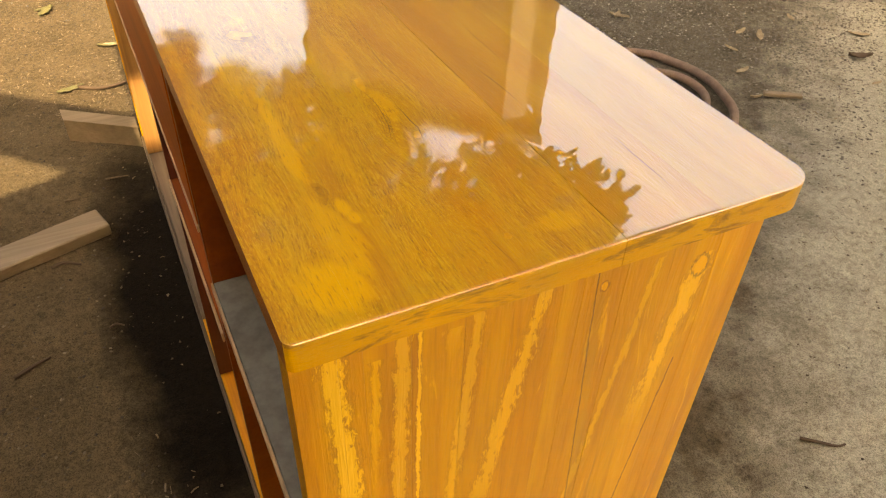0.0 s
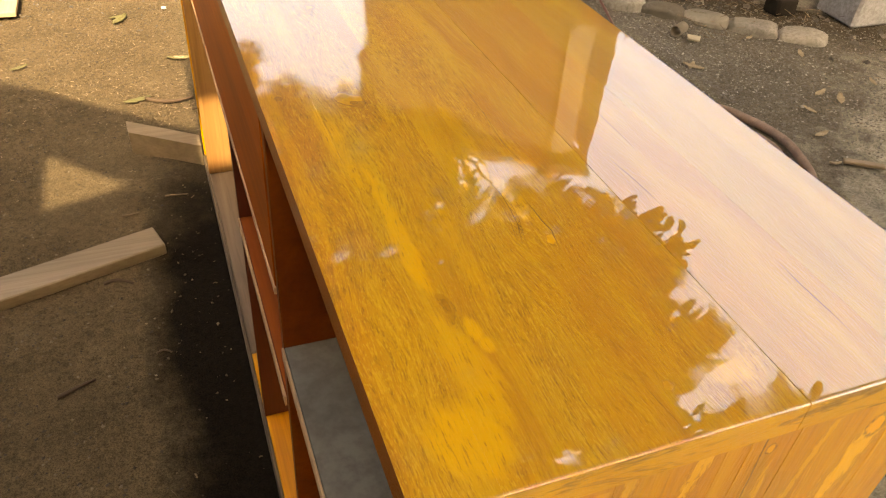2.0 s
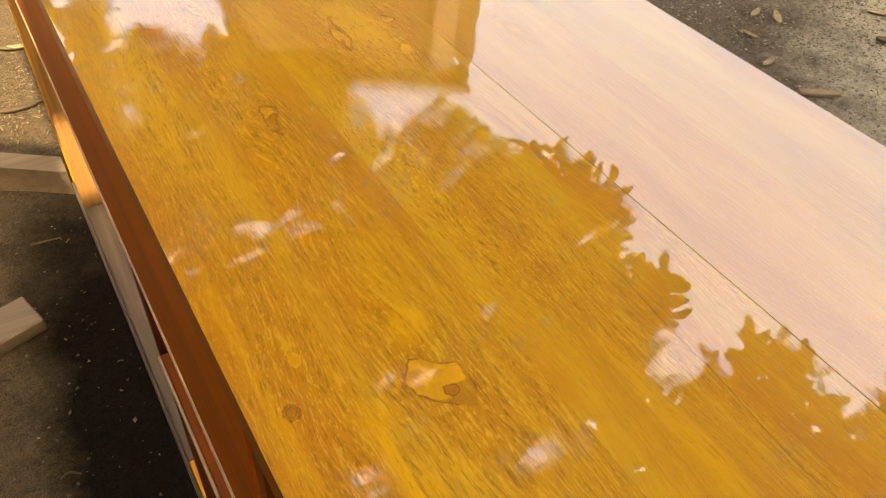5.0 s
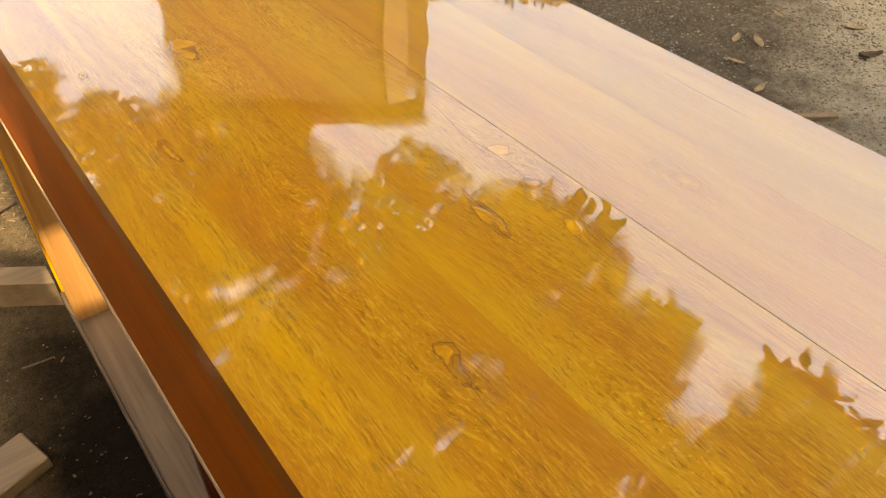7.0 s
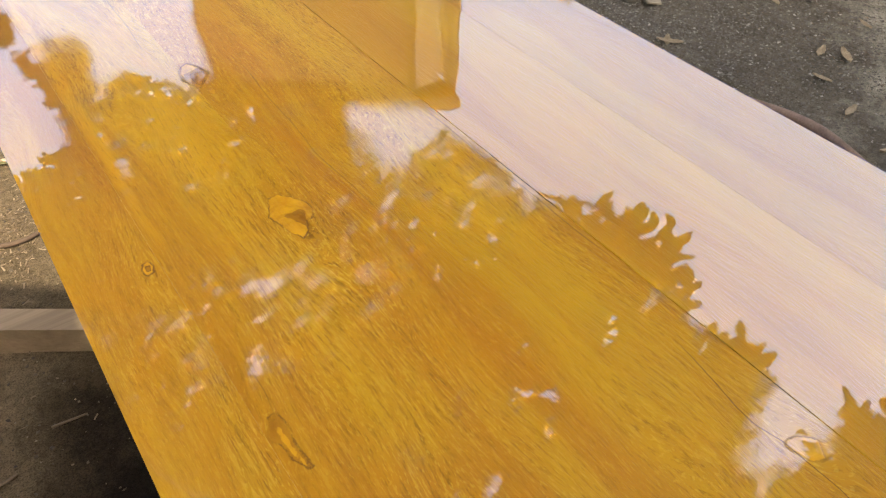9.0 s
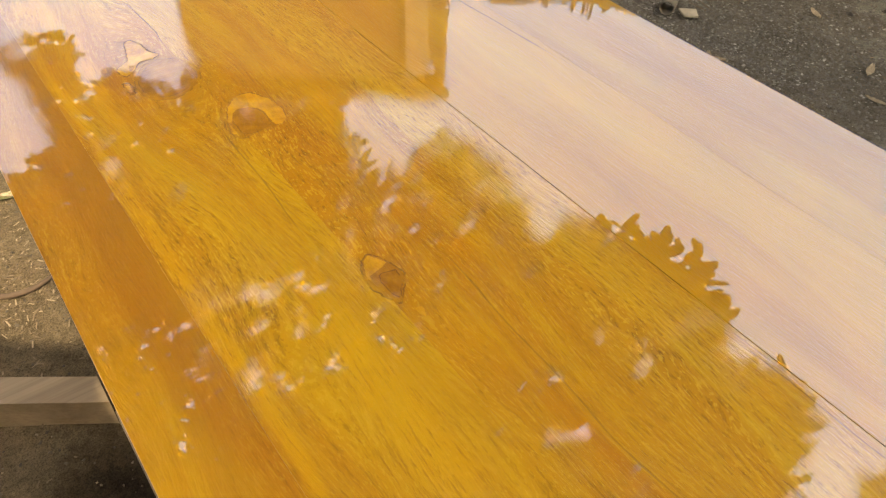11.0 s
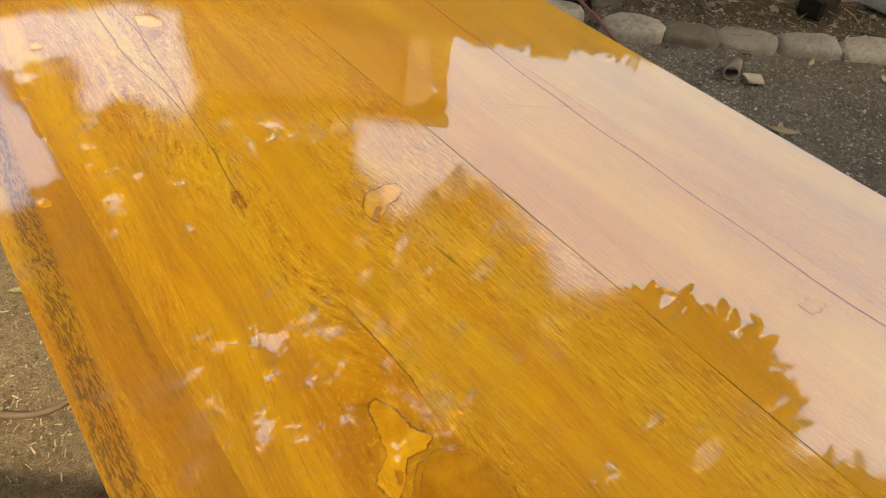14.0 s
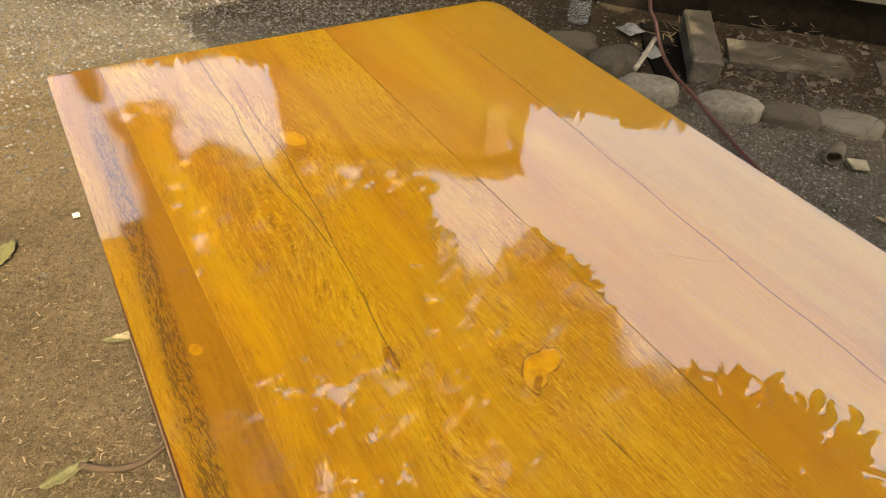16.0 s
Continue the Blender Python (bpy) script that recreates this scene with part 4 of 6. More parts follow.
# open cracks: line along the board, half width, strength
CRACKS = [([(0.181, 2.04), (0.177, 1.998), (0.178, 1.926), (0.174, 1.866), (0.167, 1.79), (0.162, 1.735)], 0.0007, 0.65),
          ([(0.165, 2.09), (0.166, 2.0), (0.161, 1.917), (0.166, 1.86), (0.169, 1.823)], 0.0007, 0.7),
          ([(0.367, 2.02), (0.366, 1.907), (0.362, 1.825), (0.357, 1.721), (0.356, 1.641), (0.355, 1.535), (0.359, 1.487), (0.3595, 1.464)], 0.0006, 0.8),
          ([(0.362, 1.466), (0.3607, 1.448)], 0.0006, 0.7), ([(0.318, 1.752), (0.327, 1.745), (0.346, 1.728), (0.362, 1.722)], 0.0007, 0.5),
          ([(0.240, 1.80), (0.237, 1.765)], 0.0006, 0.8), ([(0.221, 1.675), (0.225, 1.645)], 0.0007, 0.8),
          ([(0.1696, 1.594), (0.172, 1.612), (0.1714, 1.624), (0.168, 1.66)], 0.0005, 0.75), ([(0.163, 1.50), (0.160, 1.40)], 0.0006, 0.4),
          ([(0.1411, 0.847), (0.142, 0.858), (0.1431, 0.867)], 0.0005, 0.9), ([(0.1449, 0.860), (0.1444, 0.866), (0.1461, 0.872)], 0.0005, 0.8),
          ([(0.223, 0.938), (0.222, 0.948), (0.2215, 0.959), (0.2225, 0.969)], 0.0005, 0.95), ([(0.2178, 0.914), (0.2161, 0.923), (0.2157, 0.932), (0.2167, 0.940)], 0.0005, 0.9),
          ([(0.2559, 0.948), (0.2564, 0.956), (0.2586, 0.970), (0.2588, 0.984), (0.2589, 0.994), (0.2562, 1.0055), (0.2567, 1.015), (0.262, 1.05)], 0.0004, 0.7),
          ([(0.2701, 0.937), (0.2706, 0.949), (0.2713, 0.961)], 0.0005, 0.7), ([(0.2135, 0.456), (0.217, 0.474), (0.2151, 0.485), (0.2147, 0.497), (0.2139, 0.512)], 0.0006, 0.8),
          ([(0.1911, 0.464), (0.1979, 0.486), (0.1993, 0.501), (0.2004, 0.5205), (0.1992, 0.540)], 0.0005, 0.7), ([(0.193, 0.46), (0.201, 0.49), (0.2035, 0.52)], 0.0004, 0.5), ([(0.189, 0.467), (0.1945, 0.49), (0.196, 0.515)], 0.0004, 0.5),
          ([(0.1091, 1.111), (0.110, 1.123), (0.1095, 1.135)], 0.0004, 0.6), ([(0.272, 1.25), (0.275, 1.10)], 0.0005, 0.5), ([(0.238, 0.70), (0.231, 0.58), (0.236, 0.52)], 0.0006, 0.4),
          ([(0.3068, 0.482), (0.3047, 0.511), (0.3025, 0.541)], 0.0007, 0.7), ([(0.2032, 0.341), (0.2061, 0.311)], 0.0004, 0.6), ([(0.346, 0.40), (0.344, 0.34)], 0.0006, 0.7), ([(0.331, 0.62), (0.329, 0.55)], 0.0006, 0.5),
          ([(0.416, 0.99), (0.414, 0.92)], 0.0006, 0.6), ([(0.205, 1.36), (0.200, 1.25), (0.203, 1.18)], 0.0006, 0.35)]


def crack_field(x, y):
    at, amount = np.full_like(x, 9.0), np.zeros_like(x)
    for line, w, strong in CRACKS:
        line = sorted(line, key=lambda q: q[1])
        px, py = [q[0] for q in line], [q[1] for q in line]
        off = (x - np.interp(y, py, px) - 0.0005 * np.sin(y * 90 + px[0] * 60)) / w
        on = (y > py[0] - 0.01) & (y < py[-1] + 0.01) & (np.abs(off) < np.abs(at))
        at[on] = off[on]
        amount[on] = (strong * smooth(py[0] - 0.01, py[0] + 0.02, y) * (1 - smooth(py[-1] - 0.02, py[-1] + 0.01, y)))[on]
    return at, amount


def heartwood(x, y):
    s = np.zeros_like(x)
    for cx, slope, y0, y1, w, bend, amount in ((0.0745, 0.036, 1.55, 2.1, 0.0062, 0.0009, 1.0), (0.0955, 0.010, 1.62, 1.80, 0.0016, 0.0006, 0.6), (0.0915, 0.02, 1.66, 1.80, 0.0010, 0.0006, 0.4)):
        mid = cx + slope * (y - 1.78) + bend * np.sin((y - y0) * 17.0 + cx * 40)
        s = np.maximum(s, amount * (1 - smooth(0.55, 1.25, np.abs(x - mid) / w)) * smooth(y0, y0 + 0.08, y) * (1 - smooth(y1 - 0.12, y1, y)))
    return s


def plank(left, right, seed, label, groove):
    """A board of the top; left and right: its edges at the near and at the far end."""
    x0, x1 = left[0], right[0]
    cols = max(6, int(round((x1 - x0) / 0.0013)))
    rows = 1050
    arris = 0.0012
    u = np.concatenate([[0, 0.0004, arris], np.linspace(0.003, (x1 - x0) - 0.003, cols), [(x1 - x0) - arris, (x1 - x0) - 0.0004, x1 - x0]]) / (x1 - x0)
    v = np.concatenate([[0, 0.0005, arris], np.linspace(0.003, Y1 - Y0 - 0.003, rows), [Y1 - Y0 - arris, Y1 - Y0 - 0.0005, Y1 - Y0]])
    outer_l, outer_r = abs(x0 - XL) < 1e-6, abs(x1 - XR) < 1e-6
    nu, nv = len(u), len(v)
    lefts, rights = left[0] + (left[1] - left[0]) * v / (Y1 - Y0), right[0] + (right[1] - right[0]) * v / (Y1 - Y0)
    if outer_r:
        rights = x1 + 0.003 - 0.006 * v / (Y1 - Y0)
    for j, d in enumerate(np.minimum(v, Y1 - Y0 - v)):
        for r, arr, sgn, on in ((0.006, lefts, 1, outer_l), (0.022, rights, -1, outer_r)):
            if on and d < r:
                arr[j] += sgn * (r - math.sqrt(max(r * r - (r - d) ** 2, 0)))
    X = lefts[:, None] + u[None, :] * (rights - lefts)[:, None]
    Y = Y0 + np.repeat(v[:, None], nu, 1)
    gx, halo, patch = grain_at(X, Y, seed)
    crack_at, crack_amount = crack_field(X, Y)
    putty_at, heart_at, rim_at, dark = knot_fields(X, Y)
    Z = np.full_like(X, TOP)
    for side, drop in ((0, groove[0]), (-1, groove[1])):
        Z[:, side] -= drop
        if drop > 0.0005:
            Z[:, 1 if side == 0 else -2] -= drop * 0.3
    for side in (0, -1):
        Z[side, :] -= 0.0009
        Z[1 if side == 0 else -2, :] -= 0.0003
    verts = np.stack([X.ravel(), Y.ravel(), Z.ravel()], 1).tolist()
    at = np.arange(nv * nu).reshape(nv, nu)
    faces = np.stack([at[:-1, :-1], at[:-1, 1:], at[1:, 1:], at[1:, :-1]], -1).reshape(-1, 4).tolist()
    rim = [i for i in range(nu)] + [j * nu + nu - 1 for j in range(1, nv)] + [(nv - 1) * nu + i for i in range(nu - 2, -1, -1)] + [j * nu for j in range(nv - 2, 0, -1)]
    base, tops = len(verts), len(faces)
    verts += [verts[i] for i in rim] + [(verts[i][0], verts[i][1], TOP - THICK) for i in rim]
    k = len(rim)
    faces += [(base + (i + 1) % k, base + i, base + k + i, base + k + (i + 1) % k) for i in range(k)]
    faces.append(tuple(base + k + i for i in range(k - 1, -1, -1)))
    me = bpy.data.meshes.new("plank")
    me.from_pydata(verts, [], faces)
    me.update()
    ga = np.zeros((len(verts), 3), np.float32)
    ga[:base, 0], ga[:base, 1], ga[:base, 2] = gx.ravel(), Y.ravel(), seed
    ma, kn, fi = np.zeros((len(verts), 3), np.float32), np.full((len(verts), 3), 90.0, np.float32), np.zeros((len(verts), 3), np.float32)
    ma[:, 0] = 9.0
    for arr, fields in ((ma, (crack_at, heartwood(X, Y), patch)), (kn, (putty_at, heart_at, rim_at)), (fi, (dark, halo, crack_amount))):
        for i, field in enumerate(fields):
            arr[:base, i] = field.ravel()
    for i in range(base, len(verts)):
        vx, vy, vz = verts[i]
        front = outer_l and vx < x0 + 0.0006
        ga[i] = (vz + 0.4, vx + vy, 10.0 if front else 9.0)
        ma[i, 2] = 0.0 if front else 0.45
    for name, arr in (("grain", ga), ("marks", ma), ("knot", kn), ("filling", fi)):
        me.attributes.new(name, "FLOAT_VECTOR", "POINT").data.foreach_set("vector", arr.ravel())
    me.materials.append(M_TOP)
    me.polygons.foreach_set("use_smooth", [i < tops for i in range(len(faces))])
    ob = new("plank", me)
    ob.parent = counter
    ob.matrix_parent_inverse = counter.matrix_world.inverted()
    if label:
        ob["label"] = label
    return ob


GAPS = [0.0, 0.00004, 0.00001, 0.00028, 0.00008, 0.0]
GROOVE = [0.0, 0.0, 0.0, 0.0, 0.0, 0.0]
JOINTS = [(XL, XL), (0.1052, 0.0976), (0.1725, 0.170), (0.2822, 0.2720), (0.360, 0.3665), (XR, XR)]
for i in range(5):
    (la, lb), (ra, rb) = JOINTS[i], JOINTS[i + 1]
    plank((la + GAPS[i], lb + GAPS[i]), (ra - GAPS[i + 1], rb - GAPS[i + 1]), 1.7 * i + 0.6, "plank with a dark heartwood streak" if i == 0 else "", GROOVE[i:i + 2])

# near end: upright boards of uneven width
EDGES = [0.0625, 0.0905, 0.106, 0.1365, 0.141, 0.172, 0.205, 0.241, 0.258, 0.292, 0.330, 0.372, 0.4085]
for a, b in zip(EDGES, EDGES[1:]):
    d = 0.0001 * ((int(a * 1000) * 7) % 4)
    part("end_board", box_bm(a + 0.00003, b - 0.00003, 0.304 + d, 0.326, 0.004, TOP - THICK - 0.001, 0.00015), M_END, counter)
# far end, back and inner partitions
part("far_end_panel", box_bm(0.0635, 0.404, 2.058, 2.080, 0.004, TOP - THICK - 0.001, 0.001), M_END, counter)
part("back_panel", box_bm(0.388, 0.4035, 0.3275, 2.0565, 0.004, TOP - THICK - 0.001, 0.001), M_END, counter)
part("divider", box_bm(0.0640, 0.386, 0.700, 0.715, 0.034, TOP - THICK - 0.002, 0.001), M_BROWN, counter)
part("partition", box_bm(0.0640, 0.386, 1.948, 1.966, 0.034, 0.655, 0.001), M_ORANGE, counter, "orange stained inner partition")
part("front_panel", box_bm(0.0630, 0.078, 0.7165, 2.056, 0.678, TOP - THICK - 0.001, 0.0015), M_PANEL, counter, "dark brown stained front panel under the top")
part("panel_edge", box_bm(0.0618, 0.080, 0.7165, 2.056, 0.668, 0.6775, 0.001), M_LIP, counter, "pale cut edge of the panel")
part("shelf", box_bm(0.0640, 0.386, 0.3275, 0.6985, 0.593, 0.608, 0.001), M_GREY, counter, "dusty grey shelf in the open compartment")
part("shelf_edge", box_bm(0.0610, 0.0635, 0.3275, 0.6985, 0.5925, 0.6085, 0.0006), M_LIP, counter)
part("middle_shelf", box_bm(0.0640, 0.386, 0.7165, 1.0785, 0.492, 0.508, 0.001), M_BROWN, counter)
part("shelf_edge", box_bm(0.0610, 0.0635, 0.7165, 1.0785, 0.492, 0.508, 0.0006), M_LIP, counter)
part("divider", box_bm(0.0640, 0.386, 1.080, 1.095, 0.034, 0.666, 0.001), M_RED, counter)
part("bottom_board", box_bm(0.1425, 0.386, 0.3275, 2.056, 0.003, 0.030, 0.002), M_RED, counter)
part("bottom_rail", box_bm(0.0590, 0.0655, 0.3275, 2.056, 0.003, 0.034, 0.002, 0.001), M_PALE, counter, "bare pale bottom rail")
part("rail_board", box_bm(0.0660, 0.1415, 1.252, 2.056, 0.003, 0.034, 0.002, 0.001), M_PALE, counter, "bare pale board behind the rail")
part("rail_board", box_bm(0.0660, 0.1415, 0.3275, 1.2515, 0.003, 0.0335, 0.002, 0.001), M_AMBER, counter, "orange varnished board behind the rail")

# ---- loose timber on the ground ----


def timber(a, b, w, h, label, name="wooden_batten", mat=None):
    return tagged(part(name, bar_bm(a, b, w, h), mat or M_BATTEN), label, "timber")


timber((-0.085, 1.715, -0.004), (-0.95, 1.45, -0.004), 0.085, 0.032, "sawn raw wooden batten lying on the dirt")
tagged(part("timber_block", prism_bm([(-0.135, 2.247), (-0.13, 2.178), (0.0578, 2.054), (0.0578, 2.117)], -0.008, 0.062), M_BATTEN), "squared timber lying against the counter's far end", "timber")

# ---- far side: stones, shed, house, tree ----


def stone(x, y, rx, ry, h, turn, seed, mat, label):
    bm = bmesh.new()
    bmesh.ops.create_icosphere(bm, subdivisions=4, radius=1.0)
    for v in bm.verts:
        c = Vector([math.copysign(abs(a) ** p, a) for a, p in zip(v.co, (0.7, 0.7, 0.42))])
        c *= 1 + 0.13 * noise.noise(v.co * 1.3 + Vector((seed, 0, 0))) + 0.05 * noise.noise(v.co * 3.5 + Vector((0, seed, 0))) + 0.014 * noise.noise(v.co * 11)
        v.co = Vector((c.x * rx, c.y * ry, max(c.z, -0.4) * h * 0.85 * (1 + 0.12 * c.x)))
    bm.transform(Matrix.Translation((x, y, -0.012)) @ Matrix.Rotation(radians(turn), 4, "Z"))
    return tagged(part("stone", bm, mat, None, "", True), label, "stone", "row of edging stones")


M_PALESTONE = rough_mat("pale_worn_stone", (0.16, 0.15, 0.122), (0.28, 0.265, 0.225), 9, 0.85, 0.003, (0.21, 0.195, 0.155))
M_DARKSTONE = rough_mat("damp_dark_stone", (0.05, 0.045, 0.034), (0.105, 0.095, 0.075), 9, 0.85, 0.004, (0.08, 0.07, 0.05))
PALE, DIM = "pale grey flat-topped edging stone set in the dirt", "damp dark edging stone set in the dirt"
for i, (x, y, rx, ry, h, turn, m_, label) in enumerate([
        (1.815, 3.145, 0.105, 0.062, 0.085, -54, M_PALESTONE, PALE), (1.985, 2.95, 0.105, 0.068, 0.07, -55, M_PALESTONE, PALE), (2.125, 2.83, 0.10, 0.066, 0.058, -48, M_DARKSTONE, DIM),
        (2.268, 2.70, 0.10, 0.066, 0.06, -49, M_STONE, "brownish edging stone set in the dirt"), (2.42, 2.57, 0.105, 0.068, 0.06, -42, M_STONE, "brownish edging stone set in the dirt"), (2.58, 2.44, 0.105, 0.07, 0.055, -40, M_PALESTONE, PALE),
        (1.845, 3.37, 0.095, 0.07, 0.085, -35, M_DARKSTONE, DIM), (1.80, 3.56, 0.10, 0.075, 0.065, -40, M_DARKSTONE, DIM), (1.60, 3.72, 0.12, 0.08, 0.06, -30, M_DARKSTONE, DIM)]):
    stone(x, y, rx, ry, h, turn, i * 3.7, m_, label)

SHED = [(-5.0, 6.6), (1.0, 5.25), (2.1, 3.98), (2.575, 3.48), (2.96, 3.075), (5.2, 0.75)]


def wall_bm(line, z0, z1, t):
    """One wall of that thickness along a bent line, mitred at the bends."""
    pts = [Vector((x, y)) for x, y in line]
    bm = bmesh.new()
    rows = []
    for i, q in enumerate(pts):
        a, b = (q - pts[max(i - 1, 0)]), (pts[min(i + 1, len(pts) - 1)] - q)
        a, b = (a if a.length else b).normalized(), (b if b.length else a).normalized()
        nrm = Vector((-(a.y + b.y), a.x + b.x)).normalized() * (t / max(0.3, math.sqrt((1 + a.dot(b)) / 2)))
        o = q + nrm
        rows.append([bm.verts.new(v) for v in ((q.x, q.y, z0), (q.x, q.y, z1), (o.x, o.y, z1), (o.x, o.y, z0))])
    for a, b in zip(rows, rows[1:]):
        for k in range(4):
            bm.faces.new((a[k], b[k], b[(k + 1) % 4], a[(k + 1) % 4]))
    bm.faces.new(rows[0])
    bm.faces.new(rows[-1][::-1])
    bmesh.ops.recalc_face_normals(bm, faces=bm.faces)
    return bm


EAVE = [(-5.0, 6.3, 2.36), (0.85, 5.1, 2.33), (1.45, 3.95, 2.12), (1.87, 3.5, 2.08), (4.6, 0.9, 2.08)]
shed = tagged(empty("shed", (3.0, 3.85, 0)), "low dark shed with a flat roof and ragged dry thatch eave", "shed")
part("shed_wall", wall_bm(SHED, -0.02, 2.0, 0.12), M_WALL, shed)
part("plinth_ledge", wall_bm([(2.3, 3.70), (2.555, 3.46), (2.94, 3.055), (4.2, 1.73)], 0.17, 0.2, -0.03), M_CONCRETE, shed, "narrow grey ledge along the wall")


def flat_roof():
    bm = bmesh.new()
    lo = [bm.verts.new((x, y, z - 0.09)) for x, y, z in EAVE]
    hi = [bm.verts.new((x, y, z - 0.03)) for x, y, z in EAVE]
    blo = [bm.verts.new((x + 1.6, y + 1.9, z - 0.09)) for x, y, z in EAVE]
    bhi = [bm.verts.new((x + 1.6, y + 1.9, z - 0.03)) for x, y, z in EAVE]
    for i in range(len(EAVE) - 1):
        bm.faces.new((hi[i], hi[i + 1], bhi[i + 1], bhi[i]))
        bm.faces.new((lo[i], blo[i], blo[i + 1], lo[i + 1]))
        bm.faces.new((lo[i], lo[i + 1], hi[i + 1], hi[i]))
        bm.faces.new((blo[i], bhi[i], bhi[i + 1], blo[i + 1]))
    bmesh.ops.recalc_face_normals(bm, faces=bm.faces)
    part("shed_roof", bm, M_THATCH, shed)


flat_roof()


def thatch(line):
    rng = random.Random(5)
    verts, faces = [], []
    for (xa, ya, za), (xb, yb, zb) in zip(line, line[1:]):
        length = math.hypot(xb - xa, yb - ya)
        d = Vector(((xb - xa) / length, (yb - ya) / length, 0))
        out = Vector((d.y, -d.x, 0))
        for i in range(int(length / 0.005)):
            s = rng.uniform(0, length)
            p = Vector((xa, ya, 0)) + d * s + out * rng.uniform(-0.02, 0.05)
            z1 = za + (zb - za) * s / length + rng.uniform(-0.06, 0.0) + 0.02 * noise.noise(Vector((s * 6, 0, xa))) + 0.022 * noise.noise(Vector((s * 21, 0, xa)))
            z0 = z1 - rng.uniform(0.2, 0.45)
            w = rng.uniform(0.006, 0.016)
            o = out * rng.uniform(0.0, 0.06)
            k = len(verts)
            verts += [tuple(p - d * w * 0.6 + Vector((0, 0, z1))), tuple(p + d * w * 0.6 + Vector((0, 0, z1))), tuple(p + d * w + o + Vector((0, 0, z0))), tuple(p - d * w + o + Vector((0, 0, z0)))]
            faces.append((k, k + 1, k + 2, k + 3))
    me = bpy.data.meshes.new("thatch")
    me.from_pydata(verts, [], faces)
    me.materials.append(M_THATCH)
    ob = new("thatch", me)
    ob.parent = shed
    ob.matrix_parent_inverse = shed.matrix_world.inverted()
    ob["kind"] = "stuff"


thatch(EAVE)

house = tagged(empty("house", (7.2, 15.5, 0)), "tall house coloured near black as if backlit, with a pale corner pillar", "house")


def house_parts():
    front, back = 14.5, 18.0
    z0 = -0.1

    def body(prof, depth=back, inset=0.0):
        bm = bmesh.new()
        f = [bm.verts.new((x, front + inset, z)) for x, z in prof]
        b = [bm.verts.new((x + 0.25 * (depth - front), depth, z)) for x, z in prof]
        bm.faces.new(f)
        bm.faces.new(b[::-1])
        k = len(prof)
        for i in range(k):
            bm.faces.new((f[i], b[i], b[(i + 1) % k], f[(i + 1) % k]))
        bmesh.ops.recalc_face_normals(bm, faces=bm.faces)
        return bm

    part("house_wall", body([(4.15, z0), (9.62, z0), (9.62, 11.1), (4.12, 9.05)]), M_HOUSE_DARK, house)
    part("corner_post", body([(10.06, z0), (10.52, z0), (10.18, 11.1), (9.98, 11.1)], 14.8), M_HOUSE_DARK, house, "dark corner post under the roof")
    part("wall_panel", body([(9.625, z0), (10.055, z0), (9.98, 10.55), (9.625, 10.15)], 14.8, 0.05), M_HOUSE_DARK, house)
    part("roof_edge", body([(4.05, 8.95), (10.12, 11.12), (10.16, 11.42), (4.0, 9.15)], 18.2, -0.25), M_HOUSE_DARK, house, "dark edge of the sloping roof")
    part("pillar", box_bm(8.8, 9.45, 14.2, 14.48, z0, 10.35, 0.02), M_PILLAR, house, "pale painted pillar")


house_parts()

tree = tagged(empty("tree", (-1.4, 5.0, 0)), "broad shade tree with large drooping leaves", "tree")


def inside(poly, x, y):
    hit = False
    for (xa, ya), (xb, yb) in zip(poly, poly[1:] + poly[:1]):
        if (ya > y) != (yb > y) and x < (xb - xa) * (y - ya) / (yb - ya) + xa:
            hit = not hit
    return hit


# crown layers in plan: the low outer boughs, the higher middle, the boughs towards the eave
LOW = [(1.54, 2.5), (1.68, 2.51), (1.82, 2.48), (1.86, 2.38), (1.9, 2.28), (1.98, 2.2), (2.02, 2.12), (1.88, 1.97), (1.8, 1.86), (1.7, 1.75), (1.75, 1.67), (1.79, 1.6), (1.73, 1.5), (1.6, 1.41), (1.5, 1.43),
       (1.46, 1.33), (1.48, 1.26), (1.58, 1.26), (1.7, 1.25), (1.83, 1.3), (1.9, 1.22), (1.92, 1.12), (1.84, 1.02), (1.83, 0.9), (2.05, 0.95), (2.2, 0.8), (1.9, 0.5), (0.3, 0.5), (0.15, 2.0), (0.15, 2.35), (0.8, 2.36), (1.25, 2.35)]
LOW_GAPS = [(0.79, 1.6, 0.075), (1.19, 1.66, 0.05), (0.93, 1.3, 0.08), (1.36, 1.09, 0.045), (1.46, 2.02, 0.06), (1.25, 2.04, 0.05), (1.54, 2.2, 0.04), (1.62, 1.84, 0.025), (1.05, 0.75, 0.07), (0.55, 1.2, 0.06)]
MIDDLE = [(2.72, 6.05), (2.5, 5.75), (2.48, 5.5), (2.46, 5.25), (2.42, 4.96), (2.56, 4.9), (2.72, 5.02), (2.95, 5.05), (3.1, 5.14), (3.12, 4.95), (3.21, 4.75), (3.2, 4.5), (3.13, 4.3), (3.04, 4.0), (2.88, 3.8), (2.86, 3.66), (3.02, 3.6), (3.22, 3.44),
          (2.7, 3.05), (1.4, 3.0), (0.7, 2.3), (-1.0, 2.2), (-1.2, 5.4), (0.2, 5.4), (1.5, 5.5), (2.2, 6.5), (2.5, 6.4)]
MIDDLE_GAPS = [(1.22, 4.0, 0.1), (1.02, 4.35, 0.09), (0.95, 4.95, 0.05), (1.6, 3.4, 0.05), (0.5, 4.3, 0.08), (0.62, 5.0, 0.06), (2.1, 4.6, 0.04), (0.3, 3.7, 0.07), (0.75, 3.5, 0.05)]
